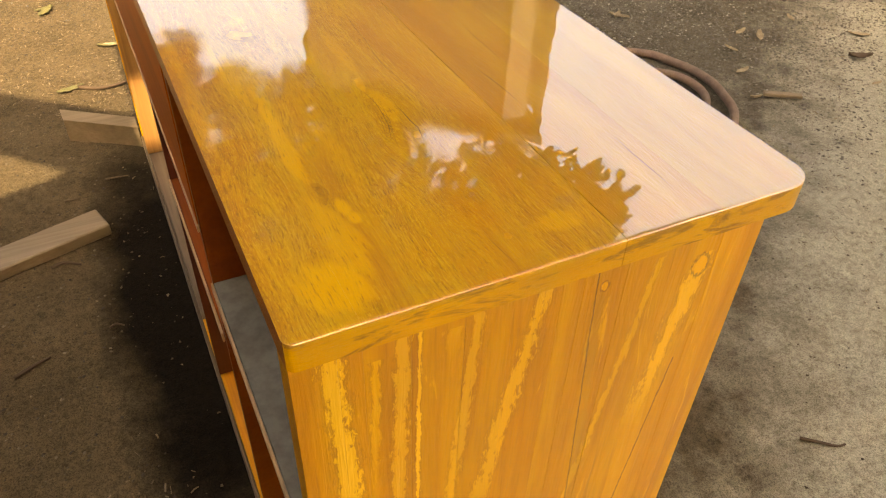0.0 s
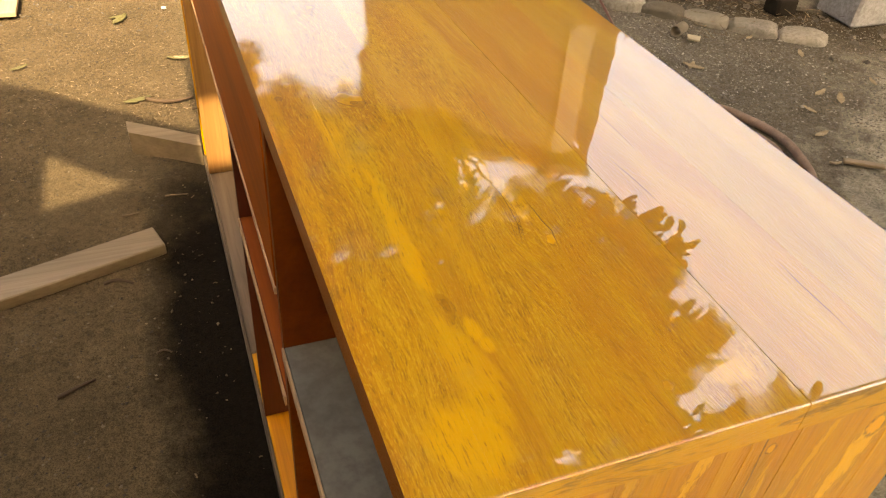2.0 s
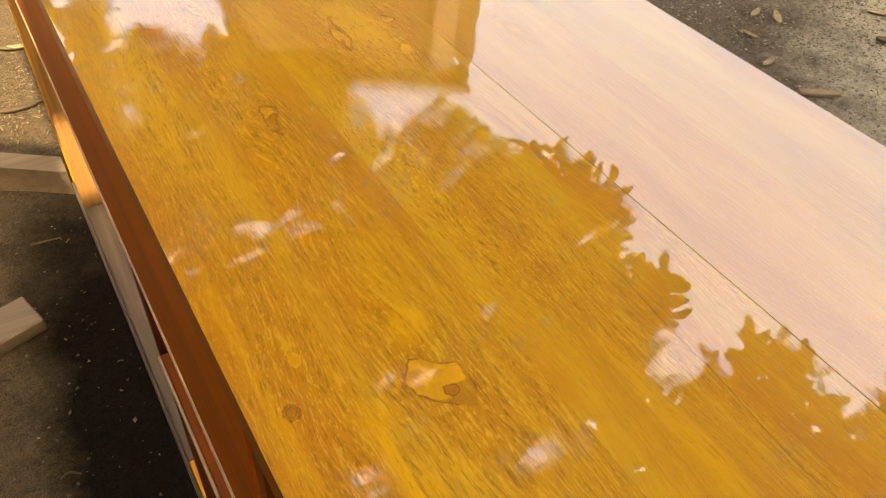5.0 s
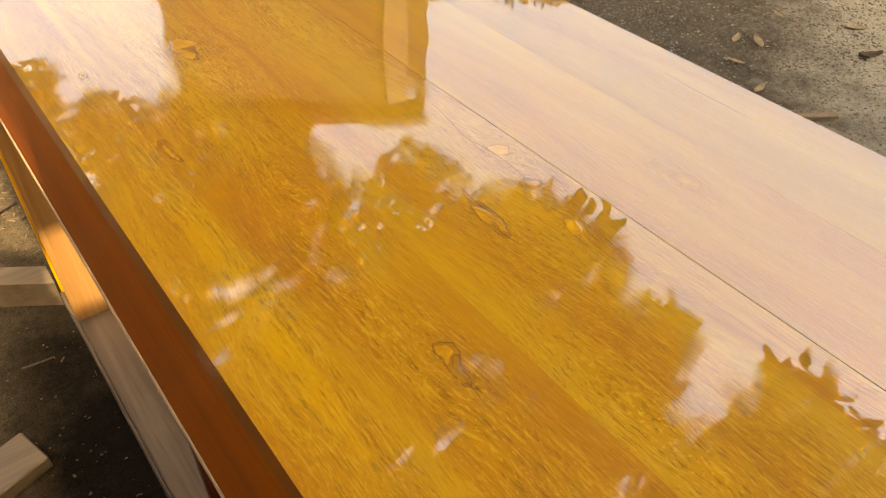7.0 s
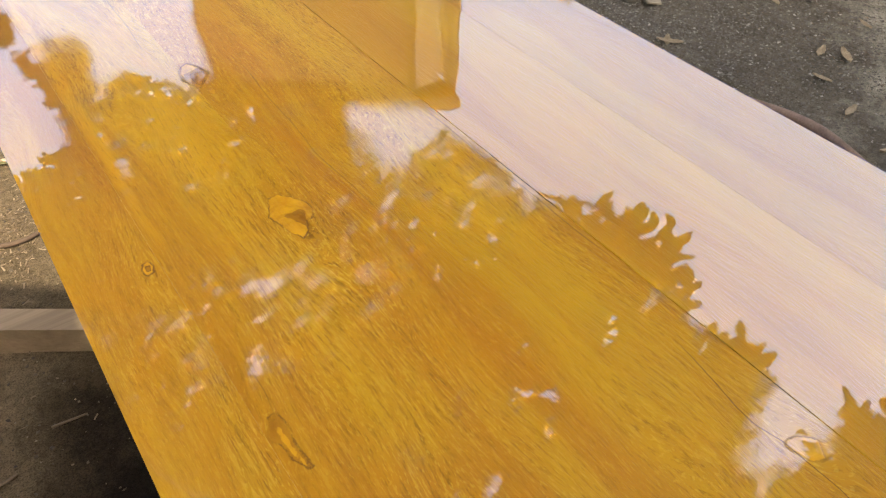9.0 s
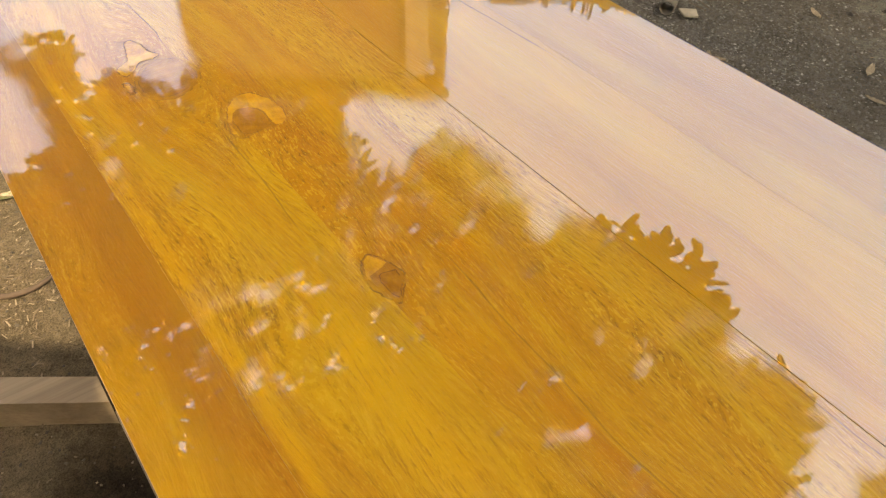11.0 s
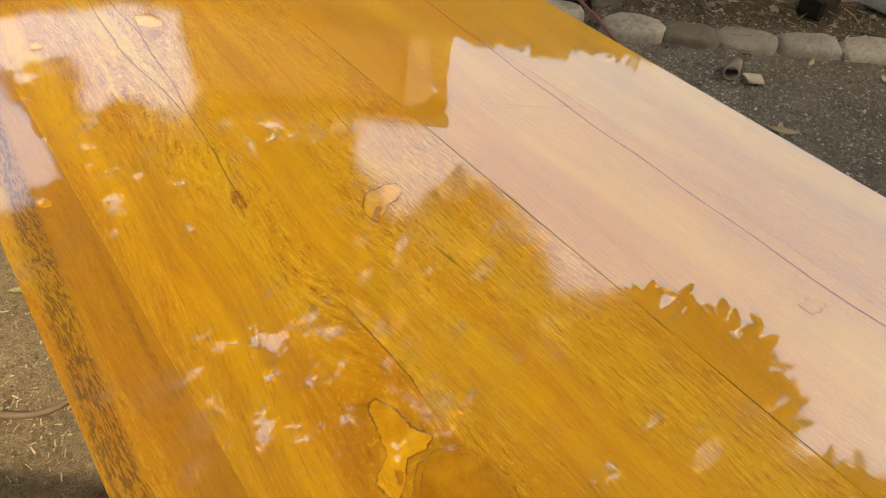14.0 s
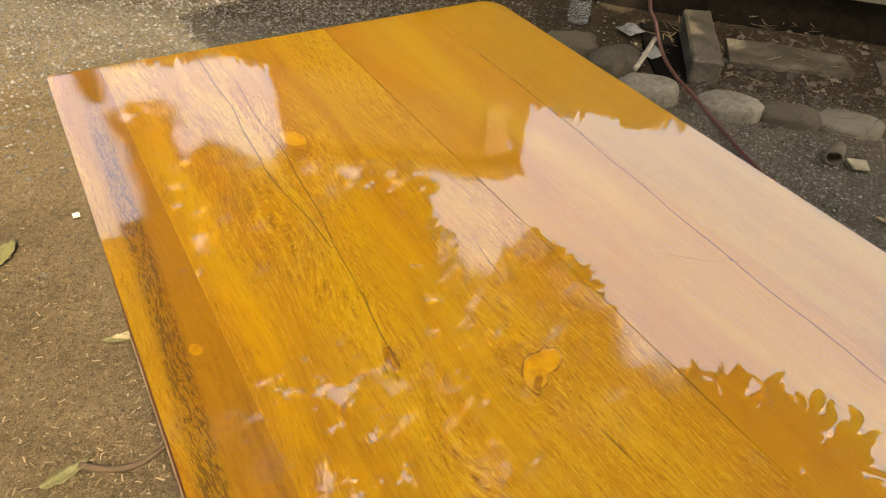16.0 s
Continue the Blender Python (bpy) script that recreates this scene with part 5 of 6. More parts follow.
FAR = [(0.12, 6.5), (0.46, 6.7), (0.5, 7.5), (0.44, 8.3), (0.5, 8.5), (0.62, 8.38), (0.74, 8.55), (0.98, 8.5), (1.12, 8.1), (0.93, 7.85), (0.9, 7.7), (0.98, 7.45), (1.2, 7.55), (1.36, 7.38), (1.5, 7.08), (1.6, 7.0), (1.72, 7.18), (1.86, 7.08), (2.0, 7.25),
       (2.1, 6.5), (1.95, 4.9), (0.2, 4.7), (-1.1, 5.1), (-1.1, 6.3)]
FAR_GAPS = [(0.75, 6.25, 0.08), (0.72, 6.7, 0.06), (0.0, 6.0, 0.12), (1.4, 6.2, 0.06), (1.0, 5.6, 0.06)]
TIP = [(0.3, 9.2), (0.38, 9.65), (0.55, 9.5), (0.6, 9.05), (0.5, 8.75), (0.38, 8.8)]


def crown(owner, layers, seed):
    rng = random.Random(seed)
    verts, faces = [], []

    def leaf(p, d, length, width):
        d = d.normalized()
        side = d.cross(Vector((rng.uniform(-0.4, 0.4), rng.uniform(-0.4, 0.4), 1))).normalized() * width
        droop = Vector((0, 0, -0.22 * length))
        k = len(verts)
        prof = ((0.0, 0.06, 0.0), (0.2, 0.6, 0.03), (0.42, 0.95, 0.14), (0.64, 1.0, 0.34), (0.82, 0.8, 0.6), (0.94, 0.48, 0.85), (1.0, 0.0, 1.0))
        for t, w, dr in prof[:-1]:
            c = p + d * (length * t) + droop * dr
            verts.append(tuple(c - side * w * 0.5))
            verts.append(tuple(c + side * w * 0.5))
        verts.append(tuple(p + d * length + droop))
        for i in range(5):
            faces.append((k + 2 * i, k + 2 * i + 1, k + 2 * i + 3, k + 2 * i + 2))
        faces.append((k + 10, k + 11, k + 12))

    def cluster(c, length, count):
        a0 = rng.uniform(0, 6.28)
        for i in range(count):
            a = a0 + 6.28 * i / count + rng.uniform(-0.3, 0.3)
            leaf(c, Vector((math.cos(a), math.sin(a), rng.uniform(-0.25, 0.25))), length * rng.uniform(0.75, 1.15), length * rng.uniform(0.36, 0.52))

    for poly, gaps, z0, z1, length, n in layers:
        xs, ys = [p[0] for p in poly], [p[1] for p in poly]

        def is_open(x, y):
            return any(math.hypot(x - gx, y - gy) < r * 0.65 + 0.3 * length * (1 + noise.noise(Vector((x * 9, y * 9, seed)))) for gx, gy, r in gaps)

        made = 0
        m = 0.9 * length
        while made < n:
            x, y = rng.uniform(min(xs), max(xs)), rng.uniform(min(ys), max(ys))
            if not all(inside(poly, x + dx, y + dy) for dx, dy in ((m, 0), (-m, 0), (0, m), (0, -m))) or noise.noise(Vector((x * 5.5, y * 5.5, seed))) > 0.5 or (is_open(x, y) and rng.random() < 0.9):
                continue
            made += 1
            cluster(Vector((x, y, rng.uniform(z0, z1))), length, rng.choice((5, 6, 7)))
        # the outer twigs end in single leaves that point outwards
        area = sum(xa * yb - xb * ya for (xa, ya), (xb, yb) in zip(poly, poly[1:] + poly[:1]))
        for (xa, ya), (xb, yb) in zip(poly, poly[1:] + poly[:1]):
            edge = math.hypot(xb - xa, yb - ya)
            out = Vector(((yb - ya) / edge, -(xb - xa) / edge, 0)) * (1 if area > 0 else -1)
            for _ in range(max(2, int(edge / (length * 0.27)))):
                f = rng.random()
                p = Vector((xa + (xb - xa) * f, ya + (yb - ya) * f, rng.uniform(z0, z0 + 0.4 * (z1 - z0)))) - out * length * rng.uniform(0.5, 1.15)
                a = rng.gauss(0, 0.85)
                leaf(p, Vector((out.x * math.cos(a) - out.y * math.sin(a), out.x * math.sin(a) + out.y * math.cos(a), rng.uniform(-0.15, 0.15))), length * rng.uniform(0.6, 1.3), length * rng.uniform(0.36, 0.52))
                leaf(p - out * length * 0.5, Vector((rng.uniform(-1, 1), rng.uniform(-1, 1), 0)) + out, length, length * 0.5)
    me = bpy.data.meshes.new("crown")
    me.from_pydata(verts, [], faces)
    me.materials.append(M_LEAF)
    ob = new("crown", me)
    ob.parent = owner
    ob.matrix_parent_inverse = owner.matrix_world.inverted()


crown(tree, ((LOW, LOW_GAPS, 2.46, 2.72, 0.072, 1650), (MIDDLE, MIDDLE_GAPS, 4.15, 4.5, 0.078, 3600), (FAR, FAR_GAPS, 4.2, 4.5, 0.088, 1900), (TIP, (), 4.25, 4.4, 0.07, 60)), 11)
part("trunk", tube_bm([(-1.6, 6.9, -0.1), (-1.58, 6.85, 1.0), (-1.5, 6.7, 2.2), (-1.3, 6.3, 3.4), (-0.9, 5.4, 4.3)], 0.2, 14, 8, 0.1), M_BARK, tree, "", True)
for pts, r0, r1 in (([(-1.35, 6.4, 3.2), (-0.6, 5.0, 4.0), (0.3, 3.4, 4.2), (1.2, 2.2, 4.1)], 0.09, 0.02), ([(-0.9, 5.4, 4.3), (0.4, 5.6, 4.6), (1.6, 5.2, 4.6), (2.7, 4.6, 4.5)], 0.08, 0.02),
                    ([(-0.3, 4.3, 4.1), (0.2, 2.6, 3.3), (0.8, 1.8, 2.9), (1.6, 1.7, 2.75)], 0.05, 0.012), ([(0.3, 3.4, 4.2), (0.6, 1.0, 4.4), (0.8, -1.5, 4.4)], 0.05, 0.015)):
    part("limb", tube_bm(pts, r0, 8, 6, r1), M_BARK, tree, "", True)

# ---- unseen roof sheets added behind the walker, cut to shade the counter ----
shade_rig = tagged(empty("shade_roof", (0.3, -3.0, 0)), "unseen roof sheets and walls added to shade the counter", "roof")
RZ = 3.4
SHIFT = RZ / math.tan(radians(SUN_EL))


def shade_sheet(shade):
    """A flat sheet whose shade on the ground has that outline."""
    part("shade_sheet", prism_bm([(x - SHIFT * math.sin(radians(SUN_AZ)), y - SHIFT * math.cos(radians(SUN_AZ))) for x, y in shade], RZ, RZ + 0.02), M_SHADE_SHEET, shade_rig)


shade_sheet([(0.2, 0.1), (3.2, 0.1), (3.2, 2.9), (1.2, 3.3), (0.2, 3.5)])
shade_sheet([(0.06, 0.1), (0.199, 0.1), (0.199, 1.985), (0.06, 1.985)])
shade_sheet([(0.06, 2.16), (0.199, 2.16), (0.199, 2.75), (0.06, 2.75)])
shade_sheet([(-0.14, 0.1), (0.059, 0.1), (0.059, 2.24), (-0.14, 2.40)])
shade_sheet([(-0.365, 2.217), (-0.14, 1.993), (-0.141, 2.40), (-0.366, 2.59)])
shade_sheet([(-0.365, 0.1), (-0.141, 0.1), (-0.141, 1.992), (-0.365, 1.921)])
shade_sheet([(-0.6, 0.1), (-0.366, 0.1), (-0.366, 2.59), (-0.6, 2.78)])
shade_sheet([(-2.5, 0.1), (-0.601, 0.1), (-0.601, 3.4), (-2.5, 3.4)])
# posts added under the unseen sheets
for x, y in ((-1.5, -0.6), (3.1, -0.4), (-1.5, -2.6), (3.1, -2.6)):
    part("post", box_bm(x - 0.06, x + 0.06, y - 0.06, y + 0.06, -0.02, RZ - 0.001, 0.005), M_BATTEN, shade_rig)

# walls added out of view to hold skylight off the left ground
part("shade_back_wall", box_bm(-2.5, 3.4, -3.4, -3.25, -0.02, RZ - 0.002), M_WALL, shade_rig)
part("shade_side_wall", box_bm(-2.65, -2.5, -3.4, 3.4, -0.02, RZ - 0.002), M_WALL, shade_rig)

# tree added out of view; its crown dapples the ground by the stones
shade_tree = tagged(empty("tree", (5.0, -2.0, 0)), "unseen leafy tree added to shade the far right ground", "tree")
BEHIND = [(1.2, -2.3), (3.0, -3.2), (5.5, -2.6), (5.2, -0.6), (3.6, 0.0), (2.2, -0.2), (1.3, -0.6)]
crown(shade_tree, ((BEHIND, [], 5.8, 6.6, 0.24, 700),), 21)
part("trunk", tube_bm([(5.0, -2.0, -0.1), (4.95, -1.95, 2.5), (4.6, -1.8, 4.5), (3.8, -1.6, 6.0)], 0.18, 14, 8, 0.06), M_BARK, shade_tree, "", True)

# ---- clutter ----


def put_leaf(x, y, length, turn, mat, label, curl=0.25, lift=0.004, wide=0.36):
    bm = bmesh.new()
    cols = 9
    rows = []
    for i in range(cols):
        t = i / (cols - 1)
        w = wide * length * (math.sin(math.pi * min(1, t * 0.92 + 0.04)) ** 0.8) * (1 - 0.25 * t)
        row = []
        for s in (-1, -0.5, 0, 0.5, 1):
            z = lift + curl * length * ((abs(s) ** 1.6) * 0.22 + (t - 0.45) ** 2 * 0.7) + 0.012 * length * math.sin(t * 19 + s * 3)
            row.append(bm.verts.new((length * (t - 0.5), s * w * 0.5 * (1 + 0.12 * math.sin(t * 23 + s)), z)))
        rows.append(row)
    for a, b in zip(rows, rows[1:]):
        for k in range(4):
            bm.faces.new((a[k], b[k], b[k + 1], a[k + 1]))
    ret = bmesh.ops.extrude_face_region(bm, geom=bm.faces[:])
    for v in [g for g in ret["geom"] if isinstance(g, bmesh.types.BMVert)]:
        v.co.z += 0.0012
    bmesh.ops.recalc_face_normals(bm, faces=bm.faces)
    bm.transform(Matrix.Translation((x, y, height(x, y) + 0.001)) @ Matrix.Rotation(radians(turn), 4, "Z"))
    return tagged(part("fallen_leaf", bm, mat, None, "", True), label, "leaf", "fallen leaves")


DRY, GREEN = "curled dry tan leaf on the dirt", "yellow-green fallen leaf on the dirt"
for x, y, ln, turn in ((1.92, 2.30, 0.085, 130), (2.27, 1.99, 0.075, 20), (2.31, 1.93, 0.09, 50), (2.13, 1.89, 0.06, 100), (2.05, 1.74, 0.07, 10), (2.56, 2.02, 0.06, 70),
                       (1.92, 2.31, 0.07, 40), (2.21, 2.67, 0.075, 110), (2.42, 1.48, 0.05, 0), (0.07, 2.78, 0.07, 170), (2.45, 2.3, 0.07, 60), (2.7, 1.8, 0.08, 140), (2.35, 2.5, 0.05, 20)):
    put_leaf(x, y, ln, turn, M_DRYLEAF, DRY)
put_leaf(2.53, 1.65, 0.085, -30, M_TWIG, "dark brown curled dead leaf on the dirt", 0.6, 0.006, 0.5)
for x, y, ln, turn in ((-0.13, 3.17, 0.10, 60), (-0.135, 3.2, 0.07, 20), (0.055, 2.78, 0.085, 175), (-0.10, 2.49, 0.085, 15), (-0.46, 2.8, 0.06, 30), (-0.4, 3.5, 0.07, 80)):
    put_leaf(x, y, ln, turn, M_GREENLEAF, GREEN)


def twig(points, r, label="crooked dry twig on the dirt", mat=None):
    pts = [(x, y, height(x, y) + r * 0.8 + z) for x, y, z in points]
    return tagged(part("twig", tube_bm(pts, r, 7, 5, r * 0.55), mat or M_TWIG, None, "", True), label, "twig", "twigs")


twig([(-0.075, 2.50, 0), (-0.03, 2.465, 0.003), (0.02, 2.45, 0.008), (0.07, 2.47, 0.004)], 0.008)
twig([(1.05, 0.50, 0), (1.075, 0.475, 0.002), (1.10, 0.455, 0.001), (1.12, 0.452, 0)], 0.004)
twig([(-0.22, 1.60, 0), (-0.19, 1.605, 0.002), (-0.155, 1.585, 0)], 0.005)
twig([(-0.31, 1.27, 0), (-0.27, 1.285, 0.004), (-0.24, 1.30, 0)], 0.005)
twig([(-0.12, 1.34, 0), (-0.105, 1.345, 0.002), (-0.09, 1.335, 0)], 0.003)
twig([(-0.17, 1.865, 0), (-0.15, 1.862, 0.002), (-0.13, 1.868, 0)], 0.004, "pale wood splinter on the dirt", M_CHIPS)
twig([(-0.06, 1.93, 0), (0.0, 1.925, 0.002)], 0.003, "pale wood splinter on the dirt", M_CHIPS)
twig([(0.06, 2.40, 0), (0.11, 2.42, 0.002), (0.15, 2.40, 0)], 0.003)
twig([(-0.62, 3.74, 0), (-0.5, 3.63, 0.012), (-0.35, 3.52, 0.014), (-0.24, 3.41, 0.008)], 0.022, "grey tree root lying half in the dirt", M_BARK)
twig([(1.24, 1.05, 0), (1.28, 1.02, 0.002), (1.31, 1.03, 0)], 0.003)

tagged(part("wood_offcut", bar_bm((1.985, 1.575, 0.002), (2.09, 1.505, 0.002), 0.022, 0.012, 0.002, 0.0008), M_BATTEN), "small pale wood offcut on the dirt", "offcut")
put_leaf(1.955, 1.575, 0.04, -20, M_DRYLEAF, "scrap of pale dry leaf on the dirt", 0.8)
tagged(part("plywood_scrap", box_bm(-1.15, -0.49, 3.24, 3.86, 0.012, 0.03, 0.002, 0.001), stained_board("plywood", (0.27, 0.195, 0.11), (0.36, 0.27, 0.165), (0.43, 0.335, 0.215), 0.5, 0.0, "Y", 0.3)), "pale plywood scrap lying in the sun", "board")
tagged(part("plastic_scrap", box_bm(-0.60, -0.505, 2.13, 2.21, 0.001, 0.006, 0.001, 0.001), plain("blue_grey_plastic", (0.13, 0.19, 0.24), 0.4)), "flat blue-grey plastic scrap on the dirt", "scrap")
tagged(part("paper_scrap", box_bm(0.028, 0.045, 3.25, 3.265, 0.0, 0.006, 0.001, 0.002), plain("white_paper", (0.5, 0.49, 0.45), 0.7)), "small crumpled white paper scrap", "scrap")


def hose_thing():
    hose = tagged(empty("hose", (1.8, 1.8, 0)), "brown rubber hose coiled on the dirt", "hose")
    part("coil", tube_bm([(x, y, 0.012) for x, y in ((1.1, 2.25), (1.5, 2.12), (1.77, 1.985), (1.84, 1.88), (1.872, 1.75), (1.85, 1.63), (1.78, 1.49), (1.6, 1.36), (1.3, 1.3))], 0.0145, 12, 8), M_HOSE, hose, "", True)
    part("coil", tube_bm([(x, y, 0.012) for x, y in ((1.3, 1.98), (1.6, 1.9), (1.755, 1.82), (1.80, 1.73), (1.775, 1.62), (1.66, 1.52), (1.45, 1.46))], 0.0135, 12, 8), M_HOSE, hose, "", True)


hose_thing()


def bottle_plastic():
    m, n, l, p = material("clear_bottle_plastic")
    p.inputs["Base Color"].default_value = (0.84, 0.91, 0.96, 1)
    p.inputs["Transmission Weight"].default_value, p.inputs["Roughness"].default_value, p.inputs["IOR"].default_value = 0.9, 0.06, 1.2
    return m


def bottle_thing(x, y):
    b = tagged(empty("water_bottle", (x, y, 0)), "clear plastic water bottle standing on the ground", "bottle")
    prof = [(0.0, 0.0), (0.034, 0.0), (0.041, 0.008)]
    for i in range(7):
        z = 0.02 + i * 0.022
        prof += [(0.042, z), (0.0395, z + 0.007), (0.042, z + 0.014)]
    prof += [(0.042, 0.19), (0.036, 0.215), (0.02, 0.245), (0.013, 0.255), (0.013, 0.272)]
    bm = bmesh.new()
    rings = [[bm.verts.new((x + r * math.cos(a), y + r * math.sin(a), z + 0.004)) for a in (2 * math.pi * k / 24 for k in range(24))] for r, z in prof[1:]]
    for a, c in zip(rings, rings[1:]):
        for k in range(24):
            bm.faces.new((a[k], a[(k + 1) % 24], c[(k + 1) % 24], c[k]))
    bm.faces.new(rings[0][::-1])
    bmesh.ops.recalc_face_normals(bm, faces=bm.faces)
    part("body", bm, bottle_plastic(), b, "", True)
    bm = bmesh.new()
    bmesh.ops.create_cone(bm, cap_ends=True, segments=20, radius1=0.0155, radius2=0.015, depth=0.02)
    bmesh.ops.bevel(bm, geom=bm.edges[:], offset=0.001, segments=1, affect="EDGES")
    bm.transform(Matrix.Translation((x, y, 0.287)))
    part("cap", bm, plain("blue_cap", (0.1, 0.25, 0.55), 0.4), b, "blue screw cap")


bottle_thing(1.969, 3.735)


def crumple(name, x, y, size, h, mat, label, category):
    bm = bmesh.new()
    bmesh.ops.create_grid(bm, x_segments=22, y_segments=22, size=size)
    for v in bm.verts:
        p = v.co.copy()
        k = max(abs(p.x), abs(p.y)) / size
        z = h * (0.5 + 0.9 * noise.noise(p * 16) + 0.4 * noise.noise(p * 40)) * (1 - 0.8 * k * k)
        v.co = Vector((x + p.x * (1 + 0.3 * noise.noise(p * 12 + Vector((5, 0, 0)))), y + p.y * (1 + 0.3 * noise.noise(p * 12 + Vector((0, 9, 0)))), max(z, 0.002) + 0.004))
    ret = bmesh.ops.extrude_face_region(bm, geom=bm.faces[:])
    for v in [g for g in ret["geom"] if isinstance(g, bmesh.types.BMVert)]:
        v.co.z += 0.001
    bmesh.ops.recalc_face_normals(bm, faces=bm.faces)
    return tagged(part(name, bm, mat, None), label, category)


M_FILM = plain("milky_plastic_film", (0.17, 0.185, 0.2), 0.25)
crumple("plastic_bag", 2.108, 3.58, 0.045, 0.025, M_FILM, "crumpled milky plastic wrapper on the stones", "wrapper")
crumple("plastic_bag", 2.03, 3.37, 0.03, 0.04, plain("dull_film", (0.2, 0.21, 0.22), 0.3), "crumpled dull plastic wrapper by the post", "wrapper")
tagged(part("stick", tube_bm([(1.775, 3.19, 0.082), (1.87, 3.25, 0.09), (1.976, 3.322, 0.098)], 0.009, 8, 4), plain("pale_stick", (0.36, 0.33, 0.27), 0.7), None, "", True), "pale peeled stick leaning on a stone", "stick")
tagged(part("cable", tube_bm([(1.70, 2.50, 0.010), (1.781, 2.641, 0.011), (1.802, 2.708, 0.011), (1.839, 2.818, 0.013), (1.866, 2.937, 0.028), (1.89, 3.03, 0.042), (1.905, 3.108, 0.05), (1.932, 3.201, 0.065), (1.951, 3.269, 0.1), (1.959, 3.321, 0.16), (1.963, 3.373, 0.22), (1.97, 3.41, 0.5), (1.98, 3.43, 1.3)], 0.0062, 10, 8), M_CABLE, None, "", True), "dark red-brown cable running down to the ground", "cable")
# black sheet added to draw the dark hole beside the concrete post
M_BLACK = plain("hole_black", (0.004, 0.0036, 0.0032), 0.9)
M_BLACK.node_tree.nodes["Principled BSDF"].inputs["Specular IOR Level"].default_value = 0.1
tagged(part("dark_hole_sheet", prism_bm([(1.925, 3.215), (1.99, 3.145), (2.07, 3.235), (2.31, 3.53), (2.29, 3.6), (2.2, 3.63), (2.05, 3.43)], -0.02, 0.004), M_BLACK), "black sheet standing in for the dark hole beside the concrete block", "sheet")
tagged(part("concrete_post", bar_bm((2.055, 3.135, -0.012), (2.36, 3.50, -0.012), 0.105, 0.092, 0.008, 0.004), M_DAMPCONCRETE), "weathered grey-brown concrete post lying on the ground", "post")
tagged(part("concrete_slab", prism_bm([(2.255, 3.2), (2.42, 3.06), (2.6, 2.93), (2.7, 3.05), (2.56, 3.22), (2.4, 3.36)], -0.02, 0.010), M_DAMPCONCRETE), "broken concrete slab strip by the shed", "slab")
tagged(part("concrete_slab", prism_bm([(2.66, 2.86), (3.0, 2.6), (3.1, 2.72), (2.78, 2.98)], -0.02, 0.008), M_DAMPCONCRETE), "broken concrete slab strip by the shed", "slab")
tagged(part("concrete_block", box_bm(2.9, 3.2, 2.48, 2.72, 0.0, 0.15, 0.012, 0.006), rough_mat("pale_block", (0.22, 0.225, 0.225), (0.31, 0.315, 0.32), 8, 0.8, 0.002)), "pale grey concrete block at the edging", "block")
tagged(part("rubble_block", box_bm(2.62, 2.74, 2.66, 2.76, 0.0, 0.08, 0.01, 0.006), M_WALL), "dark broken brick on the edging stones", "brick")


def can_thing(x, y):
    can = tagged(empty("cardboard_tube", (x, y, 0)), "grey-brown cardboard tube piece lying on gravel", "tube")
    bm = bmesh.new()
    bmesh.ops.create_cone(bm, cap_ends=False, segments=20, radius1=0.024, radius2=0.024, depth=0.07)
    bmesh.ops.solidify(bm, geom=bm.faces[:], thickness=0.003)
    bm.transform(Matrix.Translation((x, y, 0.026)) @ Matrix.Rotation(radians(-60), 4, "Z") @ Matrix.Rotation(radians(90), 4, "X"))
    part("tube", bm, plain("grey_card", (0.15, 0.13, 0.095), 0.8), can, "", True)


can_thing(2.045, 2.585)
tagged(part("card_scrap", prism_bm([(2.05, 2.52), (2.085, 2.49), (2.12, 2.53), (2.075, 2.565)], 0.006, 0.012), plain("tan_card", (0.32, 0.29, 0.21), 0.8)), "torn tan cardboard scrap on gravel", "scrap")


def pebbles(name, count, spots, lo, hi, mat, label, seed):
    """Broken stones scattered round the given spots (x, y, spread x, spread y, share)."""
    rng = np.random.default_rng(seed)
    base = [(1, 0, 0), (-1, 0, 0), (0, 1, 0), (0, -1, 0), (0, 0, 1), (0, 0, -1)]
    tri = [(0, 2, 4), (2, 1, 4), (1, 3, 4), (3, 0, 4), (2, 0, 5), (1, 2, 5), (3, 1, 5), (0, 3, 5)]
    verts, faces = [], []
    share = np.array([s[4] for s in spots], float)
    pick = rng.choice(len(spots), count, p=share / share.sum())
    for i in pick:
        sx, sy, wx, wy, _ = spots[i]
        x, y = rng.normal(sx, wx * 0.62), rng.normal(sy, wy * 0.62)
        if XL - 0.01 < x < XR + 0.01 and Y0 - 0.01 < y < Y1 + 0.01:
            continue
        r = lo + (hi - lo) * rng.random() ** 2.2
        z = height(x, y) + r * 0.2
        a = rng.uniform(0, 6.28)
        ca, sa = math.cos(a), math.sin(a)
        k = len(verts)
        for bx, by, bz in base:
            q = np.array([bx * 1.3, by, bz * 0.6]) * r * rng.uniform(0.65, 1.25) + rng.uniform(-0.25, 0.25, 3) * r
            verts.append((x + ca * q[0] - sa * q[1], y + sa * q[0] + ca * q[1], z + q[2]))
        faces += [(a_ + k, b_ + k, c_ + k) for a_, b_, c_ in tri]
    return stuff(name, verts, faces, mat, label, "gravel")


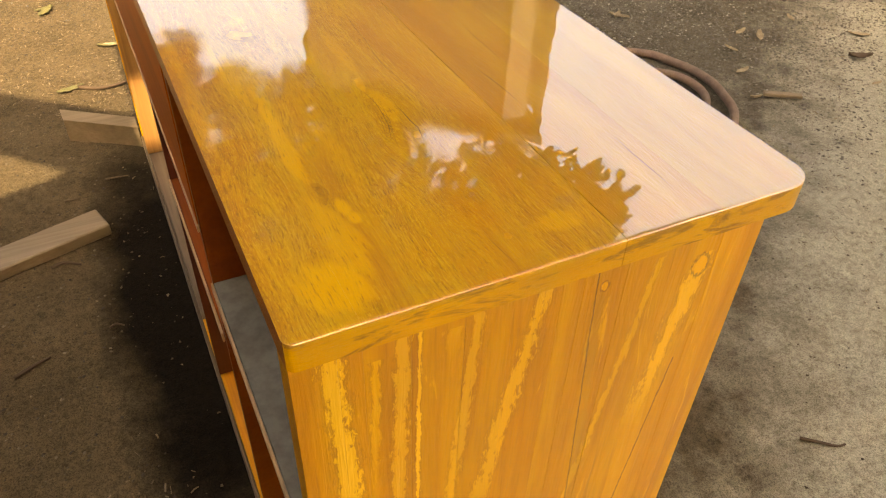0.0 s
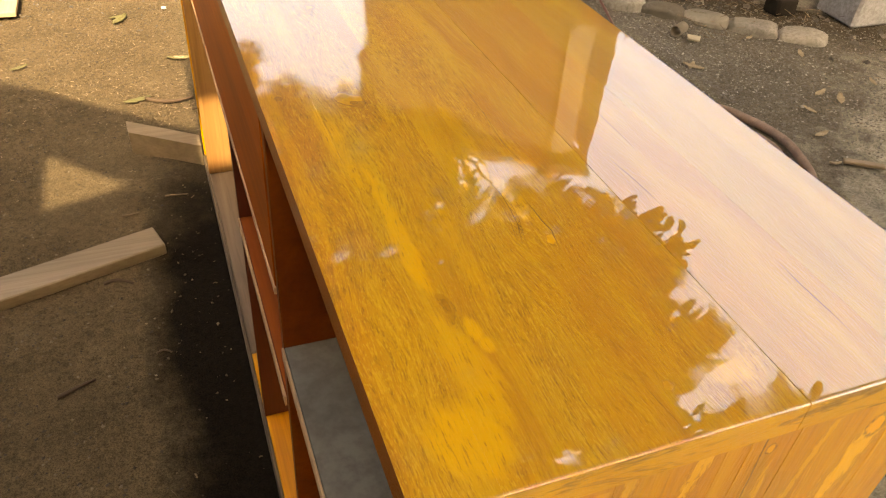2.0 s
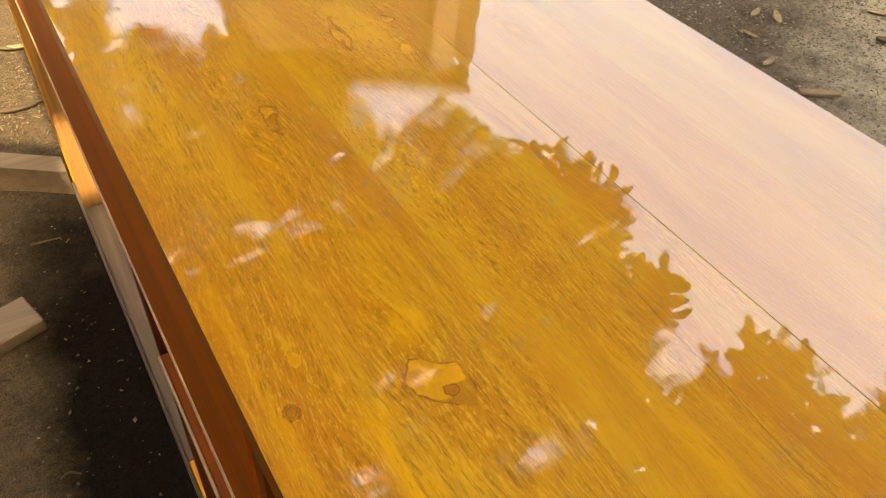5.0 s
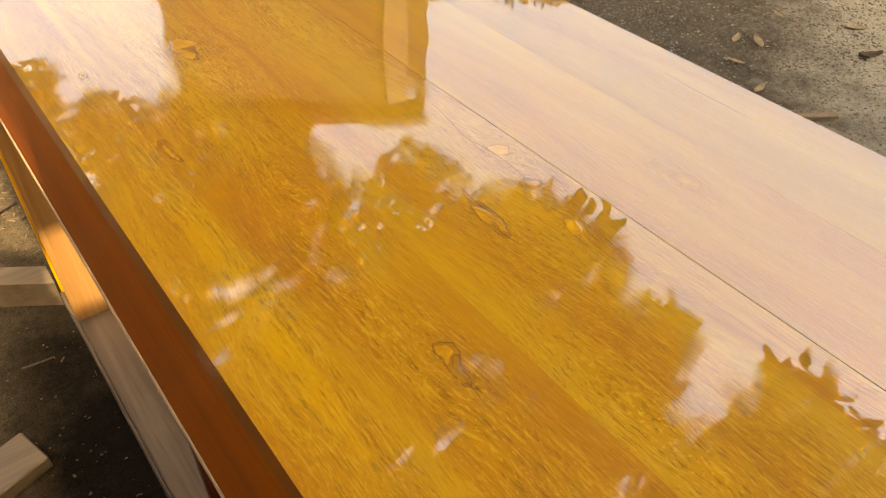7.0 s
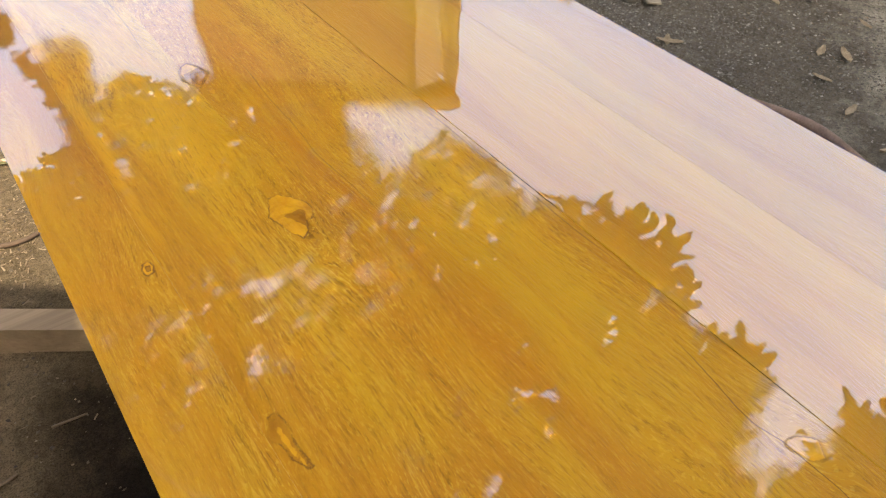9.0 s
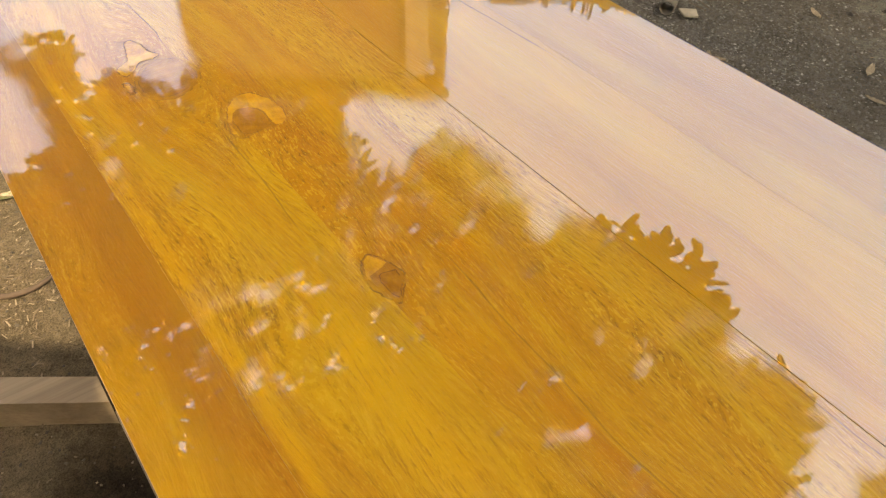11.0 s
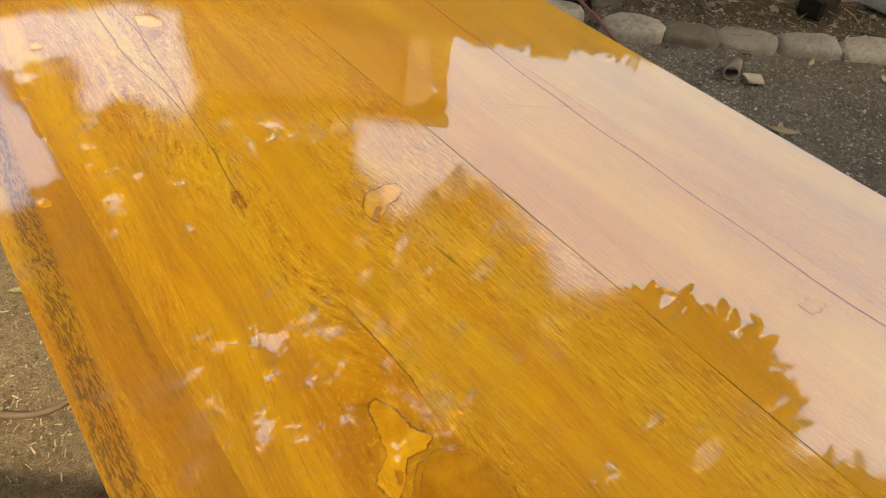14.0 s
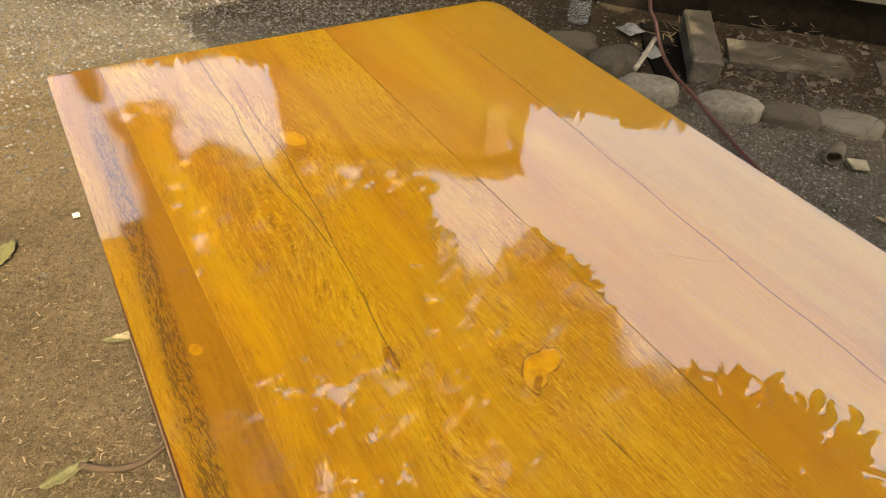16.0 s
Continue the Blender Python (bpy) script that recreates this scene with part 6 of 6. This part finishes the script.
pebbles("gravel", 46000, [(2.0, 2.45, 0.5, 0.45, 8), (2.3, 1.95, 0.5, 0.45, 3), (1.7, 2.8, 0.35, 0.35, 5), (2.2, 1.3, 0.6, 0.5, 0.8), (2.9, 2.1, 0.5, 0.6, 2), (1.3, 3.7, 0.7, 0.6, 3), (1.5, 2.7, 0.4, 0.4, 2)], 0.0012, 0.0058, M_GRAVEL, "loose grey gravel and grit on the dirt", 3)
pebbles("gravel", 26000, [(0.3, 4.4, 1.5, 0.7, 6), (1.1, 4.1, 0.7, 0.6, 3)], 0.002, 0.008, M_BACKGRAVEL, "blue-grey gravel behind the counter", 4)
pebbles("grit", 21000, [(-0.4, 2.6, 0.7, 0.9, 3), (-0.5, 1.3, 0.35, 0.8, 2), (1.6, 2.1, 0.6, 0.6, 1.5), (1.3, 0.9, 0.7, 0.8, 0.5), (-0.3, 3.3, 0.6, 0.7, 7)], 0.0009, 0.0042, M_GRIT, "fine grit on the dirt", 6)


def shavings(count, spots, seed):
    rng = np.random.default_rng(seed)
    verts, faces = [], []
    share = np.array([s[4] for s in spots], float)
    pick = rng.choice(len(spots), count, p=share / share.sum())
    for i in pick:
        sx, sy, wx, wy, _ = spots[i]
        x, y = rng.normal(sx, wx), rng.normal(sy, wy)
        if XL - 0.01 < x < XR + 0.01 and Y0 - 0.01 < y < Y1 + 0.01:
            continue
        ln, w = 0.003 + 0.016 * rng.random() ** 2.5, rng.uniform(0.0005, 0.0016)
        a = rng.uniform(0, 6.28)
        d, s = (math.cos(a), math.sin(a)), (-math.sin(a), math.cos(a))
        z = height(x, y) + 0.0015
        k = len(verts)
        for t, dz in ((-0.5, rng.uniform(0, 0.003)), (0.0, rng.uniform(0, 0.004)), (0.5, rng.uniform(0, 0.003))):
            for e in (-1, 1):
                for h in (0, 0.0008):
                    verts.append((x + d[0] * ln * t + s[0] * w * e, y + d[1] * ln * t + s[1] * w * e, z + dz + h))
        for m in (0, 4):
            o = k + m
            faces += [(o + 1, o + 5, o + 7, o + 3), (o, o + 2, o + 6, o + 4), (o, o + 4, o + 5, o + 1), (o + 2, o + 3, o + 7, o + 6)]
    return stuff("wood_shavings", verts, faces, M_CHIPS, "pale wood shavings and splinters on the dirt", "shavings")


shavings(4200, [(-0.35, 2.6, 0.3, 0.5, 5), (-0.13, 0.82, 0.06, 0.09, 0.6), (-0.3, 3.0, 0.35, 0.3, 4), (2.3, 1.7, 0.5, 0.4, 2), (-0.05, 2.50, 0.16, 0.12, 4), (-0.25, 2.75, 0.3, 0.25, 3), (0.02, 2.5, 0.07, 0.06, 2), (2.7, 2.1, 0.3, 0.25, 2), (2.0, 1.3, 0.5, 0.5, 1), (-0.5, 3.3, 0.4, 0.4, 2)], 8)


pebbles("rubble", 1100, [(2.7, 3.05, 0.6, 0.4, 3), (2.3, 3.15, 0.3, 0.25, 2), (3.0, 2.6, 0.4, 0.4, 2)], 0.005, 0.02, M_RUBBLE, "dark broken rubble along the shed", 9)


def straw(count, seed):
    rng = np.random.default_rng(seed)
    verts, faces = [], []
    for _ in range(count):
        x, y = rng.uniform(2.1, 3.3), rng.uniform(2.5, 3.6)
        a, ln, w = rng.uniform(0, 6.28), rng.uniform(0.015, 0.08), rng.uniform(0.0005, 0.0014)
        z = height(x, y) + rng.uniform(0.004, 0.05)
        dx, dy = math.cos(a) * ln / 2, math.sin(a) * ln / 2
        sx, sy = -math.sin(a) * w, math.cos(a) * w
        k = len(verts)
        dz = rng.uniform(-0.012, 0.012)
        for e, q in ((-1, -dz), (1, dz)):
            for u in (-1, 1):
                for h in (0, 0.0015):
                    verts.append((x + dx * e + sx * u, y + dy * e + sy * u, z + q + h))
        faces += [(k, k + 2, k + 6, k + 4), (k + 1, k + 5, k + 7, k + 3), (k, k + 4, k + 5, k + 1), (k + 2, k + 3, k + 7, k + 6)]
    stuff("straw", verts, faces, M_CHIPS, "dry straw and splinters strewn over rubble", "straw")


straw(420, 12)
